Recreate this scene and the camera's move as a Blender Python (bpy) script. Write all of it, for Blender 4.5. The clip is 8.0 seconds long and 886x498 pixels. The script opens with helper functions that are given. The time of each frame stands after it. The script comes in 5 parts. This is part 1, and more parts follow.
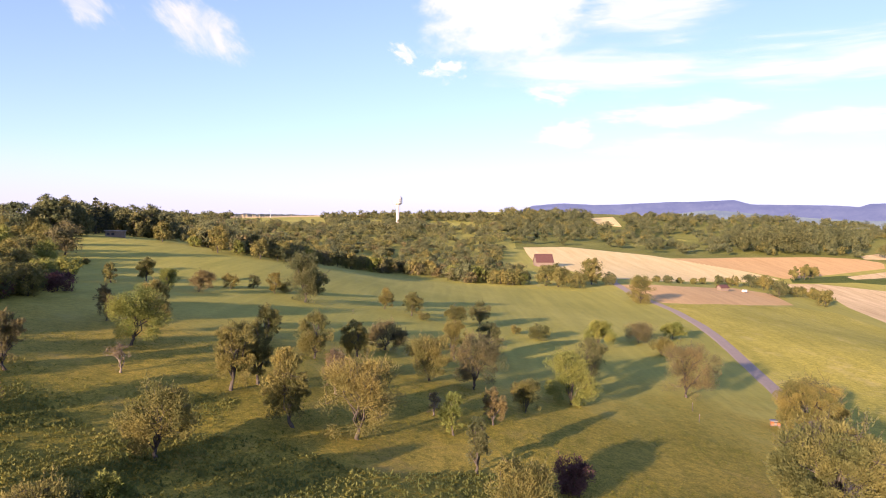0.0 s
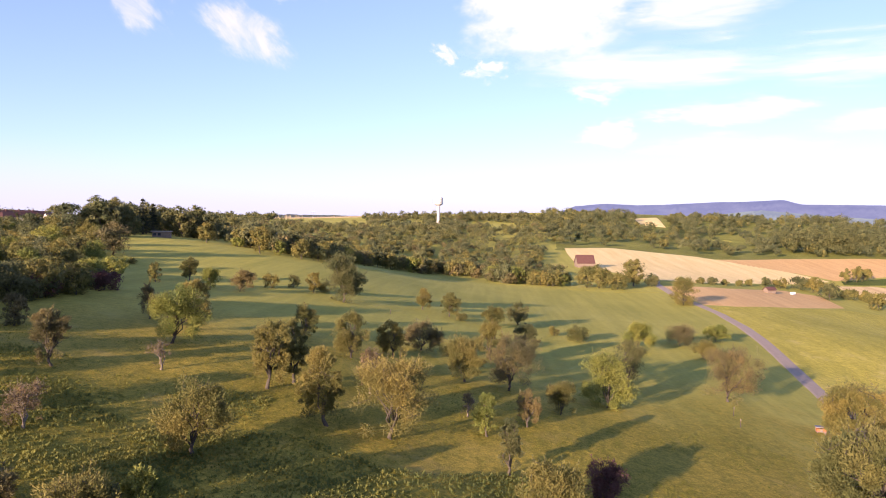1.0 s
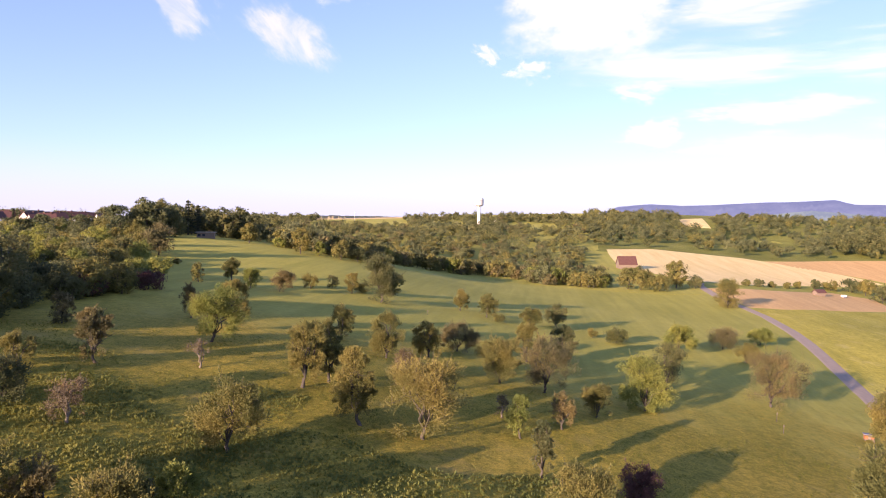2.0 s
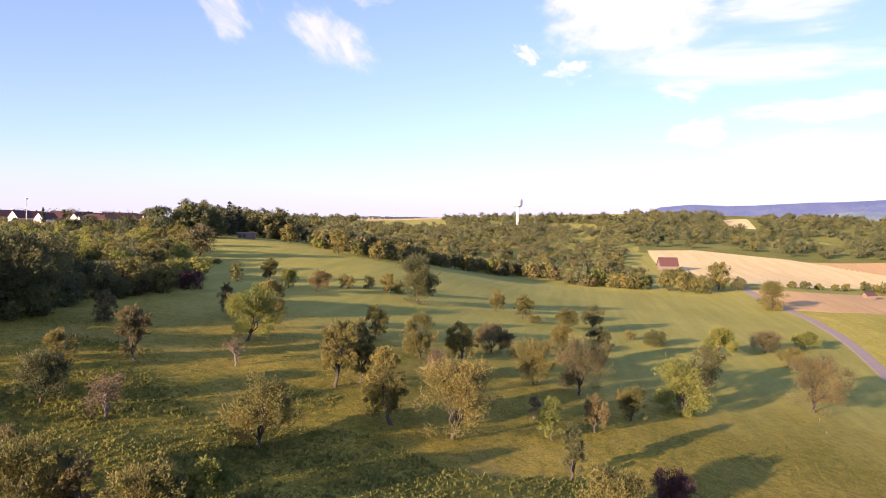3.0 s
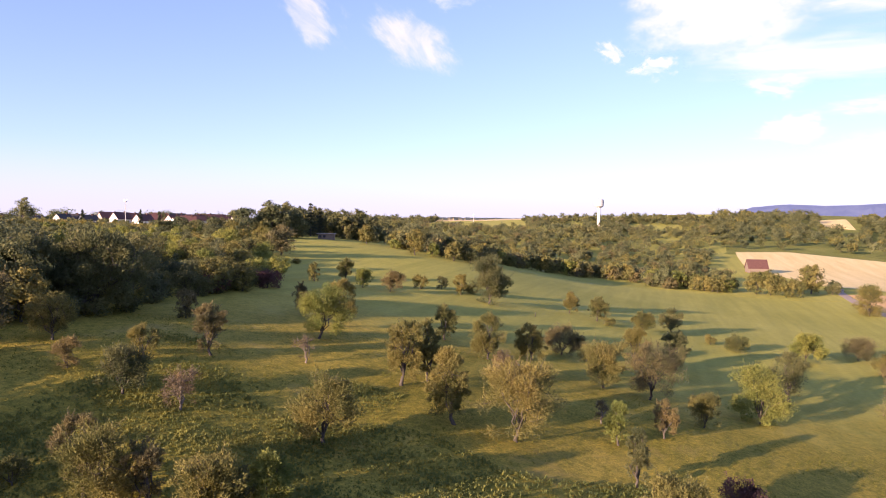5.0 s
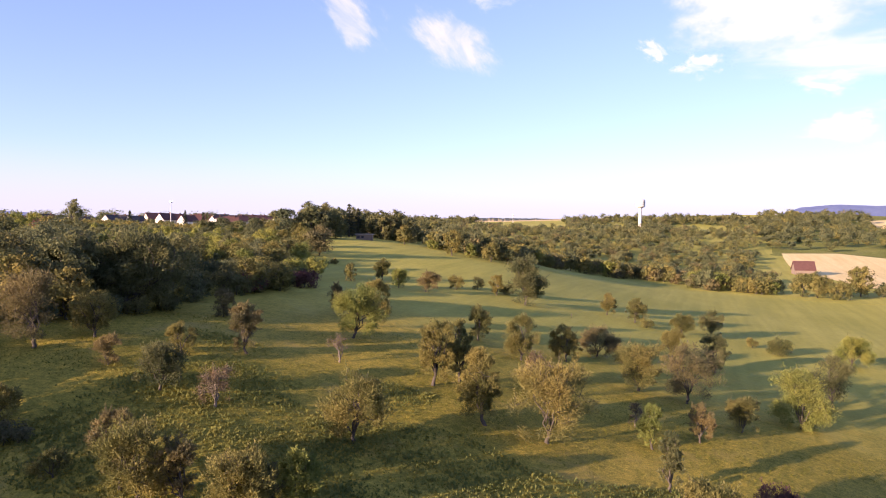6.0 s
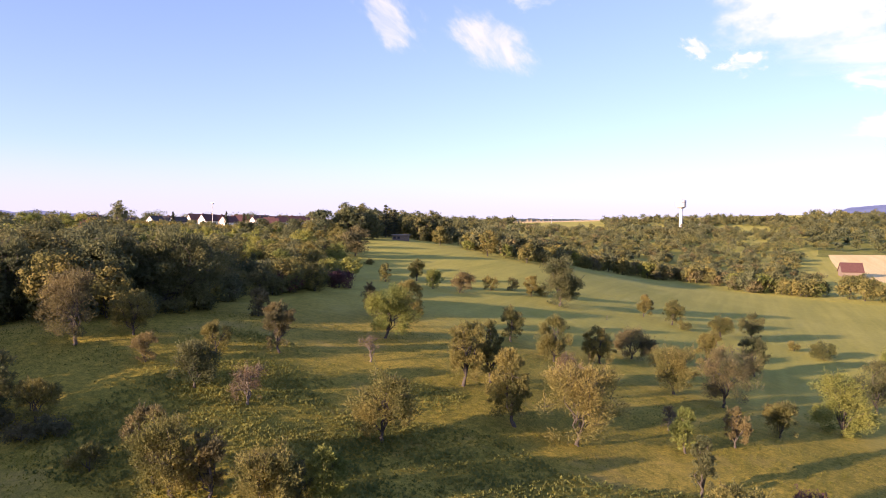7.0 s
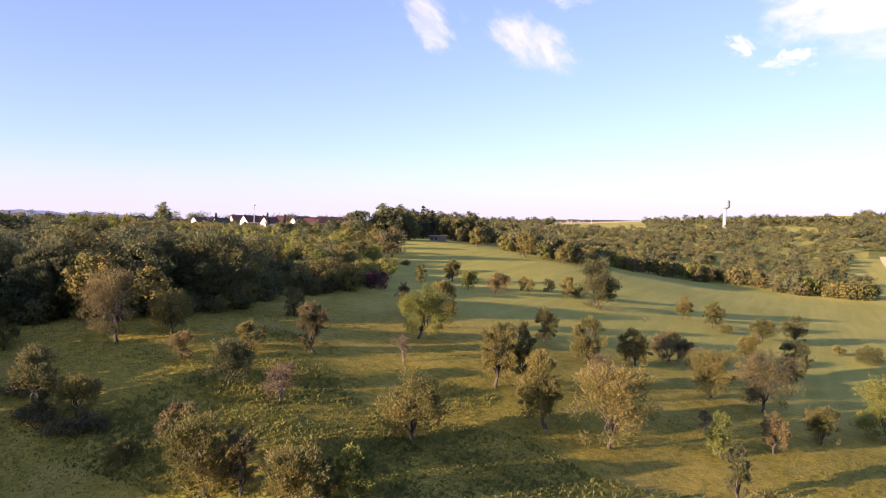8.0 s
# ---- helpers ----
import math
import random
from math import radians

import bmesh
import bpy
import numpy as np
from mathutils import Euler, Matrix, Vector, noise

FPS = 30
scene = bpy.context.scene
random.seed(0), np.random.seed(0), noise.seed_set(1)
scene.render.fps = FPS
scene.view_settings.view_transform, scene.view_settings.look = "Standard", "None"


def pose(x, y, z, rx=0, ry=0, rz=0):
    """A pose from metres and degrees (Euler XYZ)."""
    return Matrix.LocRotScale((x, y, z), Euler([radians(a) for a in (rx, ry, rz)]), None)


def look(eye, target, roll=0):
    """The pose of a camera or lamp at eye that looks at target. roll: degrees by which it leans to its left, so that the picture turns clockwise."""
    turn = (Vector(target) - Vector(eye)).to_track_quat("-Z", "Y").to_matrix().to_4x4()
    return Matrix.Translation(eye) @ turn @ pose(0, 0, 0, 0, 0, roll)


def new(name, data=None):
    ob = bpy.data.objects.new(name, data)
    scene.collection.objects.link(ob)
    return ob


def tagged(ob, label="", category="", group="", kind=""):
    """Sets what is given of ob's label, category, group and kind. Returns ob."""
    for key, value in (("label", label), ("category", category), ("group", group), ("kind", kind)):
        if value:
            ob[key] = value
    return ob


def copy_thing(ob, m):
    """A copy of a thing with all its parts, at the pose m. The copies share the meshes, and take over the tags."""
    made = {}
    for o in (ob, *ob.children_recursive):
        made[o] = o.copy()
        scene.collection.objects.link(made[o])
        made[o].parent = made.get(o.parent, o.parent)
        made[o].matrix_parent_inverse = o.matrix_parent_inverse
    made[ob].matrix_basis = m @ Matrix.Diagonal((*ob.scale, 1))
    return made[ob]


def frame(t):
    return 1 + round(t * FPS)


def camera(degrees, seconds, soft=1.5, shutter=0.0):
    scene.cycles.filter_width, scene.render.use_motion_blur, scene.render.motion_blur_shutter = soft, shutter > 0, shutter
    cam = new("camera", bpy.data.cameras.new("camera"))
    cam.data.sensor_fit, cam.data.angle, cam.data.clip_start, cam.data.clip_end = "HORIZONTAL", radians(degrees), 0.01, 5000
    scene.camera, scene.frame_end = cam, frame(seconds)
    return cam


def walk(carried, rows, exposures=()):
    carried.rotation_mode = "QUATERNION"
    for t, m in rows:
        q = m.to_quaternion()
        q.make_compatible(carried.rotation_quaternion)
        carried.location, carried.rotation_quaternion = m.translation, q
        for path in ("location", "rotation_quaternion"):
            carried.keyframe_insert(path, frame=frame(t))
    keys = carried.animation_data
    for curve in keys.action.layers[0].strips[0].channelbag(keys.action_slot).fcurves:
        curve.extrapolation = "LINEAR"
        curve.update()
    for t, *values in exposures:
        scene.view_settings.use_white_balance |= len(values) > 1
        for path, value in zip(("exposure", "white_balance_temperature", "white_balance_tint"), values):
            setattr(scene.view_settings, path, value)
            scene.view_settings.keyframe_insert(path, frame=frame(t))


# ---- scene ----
FOV = 63.15
PATH = [
    (0, 0, 0, 20, 88, -0.8, 0.028),
    (0.5, 0.389, 0.004, 20.012, 88.008, -0.79, 1.625),
    (1, 0.785, 0.012, 20.023, 88.005, -0.799, 3.319),
    (1.5, 1.186, 0.025, 20.032, 88.01, -0.79, 4.997),
    (3, 2.41, 0.098, 20.053, 88.049, -0.765, 9.75),
    (3.5, 2.822, 0.137, 20.058, 88.038, -0.749, 11.343),
    (4, 3.234, 0.185, 20.061, 88.058, -0.744, 12.965),
    (4.5, 3.646, 0.242, 20.064, 88.046, -0.731, 14.575),
    (6, 4.867, 0.481, 20.068, 88.048, -0.722, 19.342),
    (6.5, 5.266, 0.585, 20.068, 88.063, -0.712, 20.89),
    (7, 5.659, 0.703, 20.068, 88.071, -0.702, 22.385),
    (7.5, 6.046, 0.836, 20.067, 88.077, -0.675, 23.94),
    (8, 6.425, 0.984, 20.065, 88.107, -0.691, 25.528),
]
cam = camera(FOV, 8.0, soft=1.0)
walk(cam, [(t, pose(x, y, z, rx, ry, rz)) for t, x, y, z, rx, ry, rz in PATH], [(0.0, 2.06, 5990, 31), (8.0, 2.06, 6010, 35)])

# ---- sky, sun ----
SUN_EL, SUN_AZ = 11.5, 58.0   # the shadows run along this heading, counted from +x towards +y
world = bpy.data.worlds.new("sky")
scene.world = world
world.use_nodes = True
wn, wl = world.node_tree.nodes, world.node_tree.links
sky = wn.new("ShaderNodeTexSky")
sky.sky_type, sky.sun_disc = "NISHITA", False
sky.sun_elevation = radians(SUN_EL)
sky.sun_rotation = radians(-90 - SUN_AZ + 360)
sky.altitude, sky.air_density, sky.dust_density, sky.ozone_density = 300, 0.7, 0.9, 1.6
# evening air: a slightly rosy sky
rosy = wn.new("ShaderNodeMix")
rosy.data_type, rosy.blend_type = "RGBA", "MULTIPLY"
rosy.inputs[0].default_value = 1.0
rosy.inputs[7].default_value = (0.93, 0.96, 1.10, 1)
# thick summer haze evens out the span from zenith to horizon
even = wn.new("ShaderNodeGamma")
even.inputs[1].default_value = 0.72
wl.new(sky.outputs[0], even.inputs[0])
wl.new(even.outputs[0], rosy.inputs[6])
wl.new(rosy.outputs[2], wn["Background"].inputs[0])
wn["Background"].inputs[1].default_value = 0.098
sun_lamp = bpy.data.lights.new("sun", "SUN")
sun_lamp.energy, sun_lamp.angle, sun_lamp.color = 3.95, radians(0.55), (1.0, 0.745, 0.44)
sun = new("sun", sun_lamp)
_d = Vector((math.cos(radians(SUN_AZ)), math.sin(radians(SUN_AZ)), -math.tan(radians(SUN_EL))))
sun.matrix_world = look((-60, -90, 60), Vector((-60, -90, 60)) + _d)


# ---- materials ----
def mat(name):
    m = bpy.data.materials.new(name)
    m.use_nodes = True
    return m, m.node_tree.nodes, m.node_tree.links, m.node_tree.nodes["Principled BSDF"]


def ramp(n, stops):
    r = n.new("ShaderNodeValToRGB")
    e = r.color_ramp.elements
    while len(e) < len(stops):
        e.new(0.5)
    for k, (pos, c) in zip(e, stops):
        k.position, k.color = pos, (*c, 1)
    return r


def noise_tex(n, l, scale, detail=4, rough=0.6, vec=None):
    t = n.new("ShaderNodeTexNoise")
    t.inputs["Scale"].default_value, t.inputs["Detail"].default_value, t.inputs["Roughness"].default_value = scale, detail, rough
    if vec is None:
        vec = n.new("ShaderNodeTexCoord").outputs["Object"]
    l.new(vec, t.inputs["Vector"])
    return t


def mix(n, l, a, b, fac, mode="MIX"):
    x = n.new("ShaderNodeMix")
    x.data_type, x.blend_type = "RGBA", mode
    for sock, v in ((x.inputs[0], fac), (x.inputs[6], a), (x.inputs[7], b)):
        if isinstance(v, (int, float)):
            sock.default_value = v
        elif isinstance(v, tuple):
            sock.default_value = (*v, 1)
        else:
            l.new(v, sock)
    return x.outputs[2]


def leaf_mat(name, dark, middle, light, spread=0.25, through_light=0.4, deep=(0.72, 0.78, 0.75), lit=(1.25, 1.15, 1.0)):
    """Foliage: each leaf its own tone, larger patches of another tone, some light let through."""
    m, n, l, b = mat(name)
    geo = n.new("ShaderNodeNewGeometry")
    gain = Vector((1.50, 1.41, 1.45))
    dark, middle, light = [tuple(c * g for c, g in zip(Vector(k).lerp(Vector(middle), f), gain)) for k, f in ((dark, 0.6), (middle, 0.0), (light, 0.68))]
    r = ramp(n, [(0.0, dark), (0.5, middle), (1.0, light)])
    l.new(geo.outputs["Random Per Island"], r.inputs[0])
    t = noise_tex(n, l, spread, 2, 0.5, geo.outputs["Position"])
    tr = ramp(n, [(0.38, deep), (0.62, lit)])
    l.new(t.outputs[0], tr.inputs[0])
    col = mix(n, l, r.outputs[0], tr.outputs[0], 1.0, "MULTIPLY")
    info = n.new("ShaderNodeObjectInfo")
    orr = ramp(n, [(0.0, (0.85, 0.9, 0.9)), (1.0, (1.15, 1.08, 0.95))])
    l.new(info.outputs["Random"], orr.inputs[0])
    col = mix(n, l, col, orr.outputs[0], 1.0, "MULTIPLY")
    l.new(col, b.inputs["Base Color"])
    b.inputs["Roughness"].default_value = 0.7
    b.inputs["Specular IOR Level"].default_value = 0.1
    tl = n.new("ShaderNodeBsdfTranslucent")
    l.new(col, tl.inputs[0])
    ms = n.new("ShaderNodeMixShader")
    ms.inputs[0].default_value = through_light
    l.new(b.outputs[0], ms.inputs[1])
    l.new(tl.outputs[0], ms.inputs[2])
    l.new(ms.outputs[0], n["Material Output"].inputs[0])
    return m


LEAF = {
    "olive": leaf_mat("leaf_olive", (0.062, 0.066, 0.025), (0.118, 0.120, 0.041), (0.224, 0.203, 0.086)),
    "bright": leaf_mat("leaf_bright", (0.074, 0.092, 0.026), (0.134, 0.158, 0.042), (0.22, 0.235, 0.082)),
    "dark": leaf_mat("leaf_dark", (0.045, 0.055, 0.029), (0.080, 0.092, 0.042), (0.15, 0.147, 0.077)),
    "rust": leaf_mat("leaf_rust", (0.064, 0.062, 0.032), (0.103, 0.099, 0.051), (0.152, 0.140, 0.080)),
    "pale": leaf_mat("leaf_pale", (0.072, 0.075, 0.028), (0.120, 0.122, 0.044), (0.180, 0.175, 0.076)),
    "dead": leaf_mat("leaf_dead", (0.060, 0.050, 0.030), (0.100, 0.080, 0.050), (0.160, 0.130, 0.085)),
    "plum": leaf_mat("leaf_plum", (0.045, 0.028, 0.031), (0.078, 0.045, 0.047), (0.145, 0.091, 0.086)),
    "wood": leaf_mat("leaf_wood", (0.076, 0.087, 0.045), (0.094, 0.106, 0.054), (0.118, 0.124, 0.064), 0.11, 0.4, (0.60, 0.66, 0.66), (1.22, 1.18, 1.05)),
    "fir": leaf_mat("leaf_fir", (0.020, 0.028, 0.022), (0.036, 0.045, 0.031), (0.067, 0.075, 0.047), 0.2, 0.1),
}
LEAF["bare"], LEAF["walnut"], LEAF["bush"], LEAF["leafy"], LEAF["dense"] = LEAF["dead"], LEAF["pale"], LEAF["olive"], LEAF["bright"], LEAF["dark"]


def bark_mat(name, a, b_):
    m, n, l, b = mat(name)
    t = noise_tex(n, l, 6, 5, 0.7)
    r = ramp(n, [(0.3, a), (0.7, b_)])
    l.new(t.outputs[0], r.inputs[0])
    l.new(r.outputs[0], b.inputs["Base Color"])
    b.inputs["Roughness"].default_value = 0.9
    bp = n.new("ShaderNodeBump")
    bp.inputs["Strength"].default_value, bp.inputs["Distance"].default_value = 0.6, 0.03
    l.new(t.outputs[0], bp.inputs["Height"])
    l.new(bp.outputs[0], b.inputs["Normal"])
    return m


BARK = bark_mat("bark", (0.036, 0.030, 0.024), (0.082, 0.068, 0.053))
BARK_PALE = bark_mat("bark_pale", (0.105, 0.085, 0.062), (0.20, 0.165, 0.125))


def grass_mat(name, a, b_, c, dry, streak=None, mown=None):
    """Meadow: broad patches, tussocks and blades, with faint mowing lanes if streak is given."""
    m, n, l, b = mat(name)
    tc = n.new("ShaderNodeTexCoord").outputs["Object"]
    big = noise_tex(n, l, 0.028, 4, 0.6, tc)
    mid = noise_tex(n, l, 1.0, 5, 0.7, tc)
    fine = noise_tex(n, l, 3.6, 5, 0.75, tc)
    rb = ramp(n, [(0.32, a), (0.5, b_), (0.68, c)])
    l.new(big.outputs[0], rb.inputs[0])
    rm = ramp(n, [(0.34, (0.72, 0.77, 0.70)), (0.5, (1, 1, 1)), (0.67, (1.3, 1.22, 1.12))])
    l.new(mid.outputs[0], rm.inputs[0])
    col = mix(n, l, rb.outputs[0], rm.outputs[0], 1.0, "MULTIPLY")
    rf = ramp(n, [(0.32, (0.62, 0.68, 0.62)), (0.5, (1.0, 1.0, 1.0)), (0.68, (1.42, 1.34, 1.25))])
    l.new(fine.outputs[0], rf.inputs[0])
    col = mix(n, l, col, rf.outputs[0], 1.0, "MULTIPLY")
    blade = noise_tex(n, l, 11.0, 3, 0.7, tc)
    rl = ramp(n, [(0.33, (0.74, 0.78, 0.74)), (0.5, (1.0, 1.0, 1.0)), (0.67, (1.26, 1.24, 1.18))])
    l.new(blade.outputs[0], rl.inputs[0])
    col = mix(n, l, col, rl.outputs[0], 1.0, "MULTIPLY")
    patch = noise_tex(n, l, 0.11, 5, 0.7, tc)
    rp = ramp(n, [(0.56, (0, 0, 0)), (0.72, (0.7, 0.7, 0.7))])
    l.new(patch.outputs[0], rp.inputs[0])
    col = mix(n, l, col, dry, rp.outputs[0])
    if mown:
        # the farther meadow is mown short: a paler, smoother green beyond a ragged line
        sx = n.new("ShaderNodeSeparateXYZ")
        l.new(tc, sx.inputs[0])
        wob = n.new("ShaderNodeMath")
        wob.operation = "MULTIPLY_ADD"
        l.new(patch.outputs[0], wob.inputs[0])
        wob.inputs[1].default_value = 60.0
        l.new(sx.outputs["Y"], wob.inputs[2])
        mr = n.new("ShaderNodeMapRange")
        mr.interpolation_type = "SMOOTHSTEP"
        mr.inputs["From Min"].default_value, mr.inputs["From Max"].default_value = 105.0, 160.0
        l.new(wob.outputs[0], mr.inputs["Value"])
        rmow = ramp(n, [(0.35, mown[0]), (0.65, mown[1])])
        l.new(big.outputs[0], rmow.inputs[0])
        soft_mid = mix(n, l, rmow.outputs[0], rm.outputs[0], 0.35, "MULTIPLY")
        col = mix(n, l, col, soft_mid, mr.outputs[0])
    if streak:
        mp = n.new("ShaderNodeMapping")
        mp.inputs["Rotation"].default_value = (0, 0, radians(streak))
        mp.inputs["Scale"].default_value = (0.35, 0.02, 0.35)
        l.new(tc, mp.inputs[0])
        st = noise_tex(n, l, 1.0, 3, 0.6, mp.outputs[0])
        rs = ramp(n, [(0.35, (0.91, 0.93, 0.9)), (0.65, (1.1, 1.08, 1.05))])
        l.new(st.outputs[0], rs.inputs[0])
        col = mix(n, l, col, rs.outputs[0], 1.0, "MULTIPLY")
    l.new(col, b.inputs["Base Color"])
    b.inputs["Roughness"].default_value = 0.85
    b.inputs["Specular IOR Level"].default_value = 0.04
    bp = n.new("ShaderNodeBump")
    bp.inputs["Strength"].default_value, bp.inputs["Distance"].default_value = 0.4, 0.16
    add = n.new("ShaderNodeMath")
    l.new(mid.outputs[0], add.inputs[0])
    l.new(fine.outputs[0], add.inputs[1])
    l.new(add.outputs[0], bp.inputs["Height"])
    l.new(bp.outputs[0], b.inputs["Normal"])
    return m


GRASS = grass_mat("meadow_grass", (0.215, 0.180, 0.033), (0.262, 0.212, 0.041), (0.310, 0.244, 0.052), (0.32, 0.238, 0.080), 63, ((0.305, 0.288, 0.064), (0.368, 0.335, 0.080)))
HAY = grass_mat("hay_meadow", (0.325, 0.288, 0.055), (0.38, 0.328, 0.062), (0.43, 0.365, 0.078), (0.56, 0.44, 0.16), 38)
BAND = grass_mat("green_band", (0.06, 0.085, 0.02), (0.085, 0.11, 0.025), (0.11, 0.13, 0.03), (0.13, 0.13, 0.04))


def crop_mat(name, a, b_, turn, lanes=0.5):
    m, n, l, b = mat(name)
    tc = n.new("ShaderNodeTexCoord").outputs["Object"]
    mp = n.new("ShaderNodeMapping")
    mp.inputs["Rotation"].default_value = (0, 0, radians(turn))
    mp.inputs["Scale"].default_value = (0.22, 0.012, 0.2)
    l.new(tc, mp.inputs[0])
    st = noise_tex(n, l, 1.0, 4, 0.65, mp.outputs[0])
    r = ramp(n, [(0.3, a), (0.7, b_)])
    l.new(st.outputs[0], r.inputs[0])
    fine = noise_tex(n, l, 0.9, 5, 0.7, tc)
    rf = ramp(n, [(0.3, (0.85, 0.85, 0.85)), (0.7, (1.12, 1.12, 1.1))])
    l.new(fine.outputs[0], rf.inputs[0])
    l.new(mix(n, l, r.outputs[0], rf.outputs[0], 1.0, "MULTIPLY"), b.inputs["Base Color"])
    b.inputs["Roughness"].default_value = 0.9
    b.inputs["Specular IOR Level"].default_value = 0.1
    return m


WHEAT = crop_mat("ripe_wheat", (0.66, 0.50, 0.21), (0.78, 0.61, 0.29), 25)
STUBBLE = crop_mat("stubble", (0.52, 0.325, 0.13), (0.63, 0.41, 0.175), 30)
STRIPED = crop_mat("striped_stubble", (0.48, 0.34, 0.16), (0.70, 0.54, 0.29), 28)


def plain_mat(name, a, b_, scale=2.0, rough=0.8, bump=0.3, dist=0.02, metal=0.0):
    m, n, l, b = mat(name)
    t = noise_tex(n, l, scale, 6, 0.65)
    r = ramp(n, [(0.3, a), (0.7, b_)])
    l.new(t.outputs[0], r.inputs[0])
    l.new(r.outputs[0], b.inputs["Base Color"])
    b.inputs["Roughness"].default_value, b.inputs["Metallic"].default_value = rough, metal
    bp = n.new("ShaderNodeBump")
    bp.inputs["Strength"].default_value, bp.inputs["Distance"].default_value = bump, dist
    l.new(t.outputs[0], bp.inputs["Height"])
    l.new(bp.outputs[0], b.inputs["Normal"])
    return m


ASPHALT = plain_mat("lane_asphalt", (0.27, 0.205, 0.155), (0.35, 0.27, 0.205), 0.9, 0.9)
DIRT = plain_mat("bare_earth", (0.20, 0.15, 0.10), (0.32, 0.25, 0.17), 1.5, 0.95)
PLASTER = plain_mat("white_plaster", (0.70, 0.68, 0.64), (0.82, 0.80, 0.76), 1.2, 0.85)
CREAM = plain_mat("cream_plaster", (0.36, 0.32, 0.25), (0.46, 0.41, 0.33), 1.2, 0.85)
ROOF = plain_mat("red_roof_tiles", (0.06, 0.026, 0.022), (0.10, 0.043, 0.035), 1.5, 0.8, 0.5, 0.05)
HOUSE_WALL = plain_mat("house_plaster", (0.48, 0.45, 0.42), (0.60, 0.57, 0.53), 1.2, 0.85)
ROOF_OLD = plain_mat("old_red_tiles", (0.07, 0.03, 0.027), (0.115, 0.047, 0.041), 1.5, 0.85, 0.5, 0.05)
ROOF_DARK = plain_mat("dark_roof_tiles", (0.035, 0.03, 0.03), (0.06, 0.05, 0.048), 1.5, 0.8, 0.5, 0.05)
BOARD = plain_mat("weathered_boards", (0.12, 0.09, 0.07), (0.21, 0.165, 0.13), 3, 0.9, 0.5)
GREYBOARD = plain_mat("grey_boards", (0.20, 0.185, 0.175), (0.30, 0.28, 0.26), 3, 0.85, 0.4)
GLASS = plain_mat("window_glass", (0.03, 0.035, 0.045), (0.05, 0.055, 0.07), 0.5, 0.1, 0.0)
CONCRETE = plain_mat("pale_concrete", (0.44, 0.43, 0.43), (0.53, 0.52, 0.52), 0.4, 0.8)
STEEL = plain_mat("grey_steel", (0.35, 0.35, 0.36), (0.5, 0.5, 0.5), 2, 0.45, 0.1, 0.01, 0.6)
HIVE_ORANGE = plain_mat("orange_paint", (0.26, 0.085, 0.025), (0.34, 0.12, 0.04), 4, 0.6)
HIVE_BLUE = plain_mat("blue_grey_roofing", (0.07, 0.08, 0.14), (0.12, 0.13, 0.2), 4, 0.6)


# ---- the lie of the land ----
AZ = np.array([-62, -48, -36, -25, -14, -4, 6, 17, 28, 40])
RR = np.array([35, 60, 85, 120, 170, 240, 340, 500, 750, 1100])
LAND = np.array([
    [-4.2, 0.5, 5.7, 7.5, 11.1, 15.2, 17.4, 16.2, 13.9, 11.1],
    [-2.1, 3.4, 8.9, 6.7, 11.9, 16.0, 17.0, 17.4, 15.6, 13.7],
    [-0.3, 4, 7.7, 9.2, 13.1, 15.6, 15.4, 17.2, 17.3, 16.8],
    [1.1, 2.4, 5.4, 7.7, 9.3, 14.6, 14.6, 15.6, 18, 21.2],
    [0.6, 0.7, 3.2, 4.8, 6.5, 9, 6.6, 11.1, 18.6, 26.8],
    [-0.4, -0.9, -0.4, 0.8, 1.6, 0.4, -2.2, 6.2, 19.2, 34.1],
    [-1.7, -2.6, -2.3, -3.5, -3.2, -4.3, -4.5, 0.9, 16.9, 39.7],
    [-2.9, -4, -5, -6, -6.8, -7.8, -7.1, -7.3, 6.3, 35.3],
    [-4, -5.8, -7.8, -10.4, -12.6, -12.2, -18.1, -18.6, -2.9, 24.4],
    [-5.2, -7.6, -10, -11.9, -13.6, -18.9, -28.6, -30.1, -18.4, 1.6],
])


def _cr(f):
    return np.array([-0.5 * f + f * f - 0.5 * f ** 3, 1 - 2.5 * f * f + 1.5 * f ** 3, 0.5 * f + 2 * f * f - 1.5 * f ** 3, -0.5 * f * f + 0.5 * f ** 3])


def land(x, y):
    """Height of the ground: a coarse sheet of heights over heading and distance, smoothly joined."""
    x, y = np.atleast_1d(np.asarray(x, float)), np.atleast_1d(np.asarray(y, float))
    a, r = np.degrees(np.arctan2(x, y)), np.maximum(np.hypot(x, y), 1.0)
    u = np.interp(a, AZ, np.arange(len(AZ)))
    v = np.interp(np.log(r), np.log(RR), np.arange(len(RR)))
    i, j = np.minimum(u.astype(int), len(AZ) - 2), np.minimum(v.astype(int), len(RR) - 2)
    wu, wv = _cr(u - i), _cr(v - j)
    z = np.zeros_like(u)
    for p in range(4):
        for q in range(4):
            z += wu[p] * wv[q] * LAND[np.clip(i + p - 1, 0, len(AZ) - 1), np.clip(j + q - 1, 0, len(RR) - 1)]
    # behind the camera the slope evens out
    back = np.clip((np.abs(a + 10) - 55) / 100, 0, 1)
    z = z * (1 - back) + back * 0.0
    # level ground straight below the start
    near = np.clip((r - 12) / 24, 0, 1)
    near = near * near * (3 - 2 * near)
    return z * near - 3.0 * (1 - near)


def polar(a, r, x0=0.0, y0=0.0):
    return x0 + r * math.sin(radians(a)), y0 + r * math.cos(radians(a))


def land_at(x, y):
    return float(land(x, y)[0])


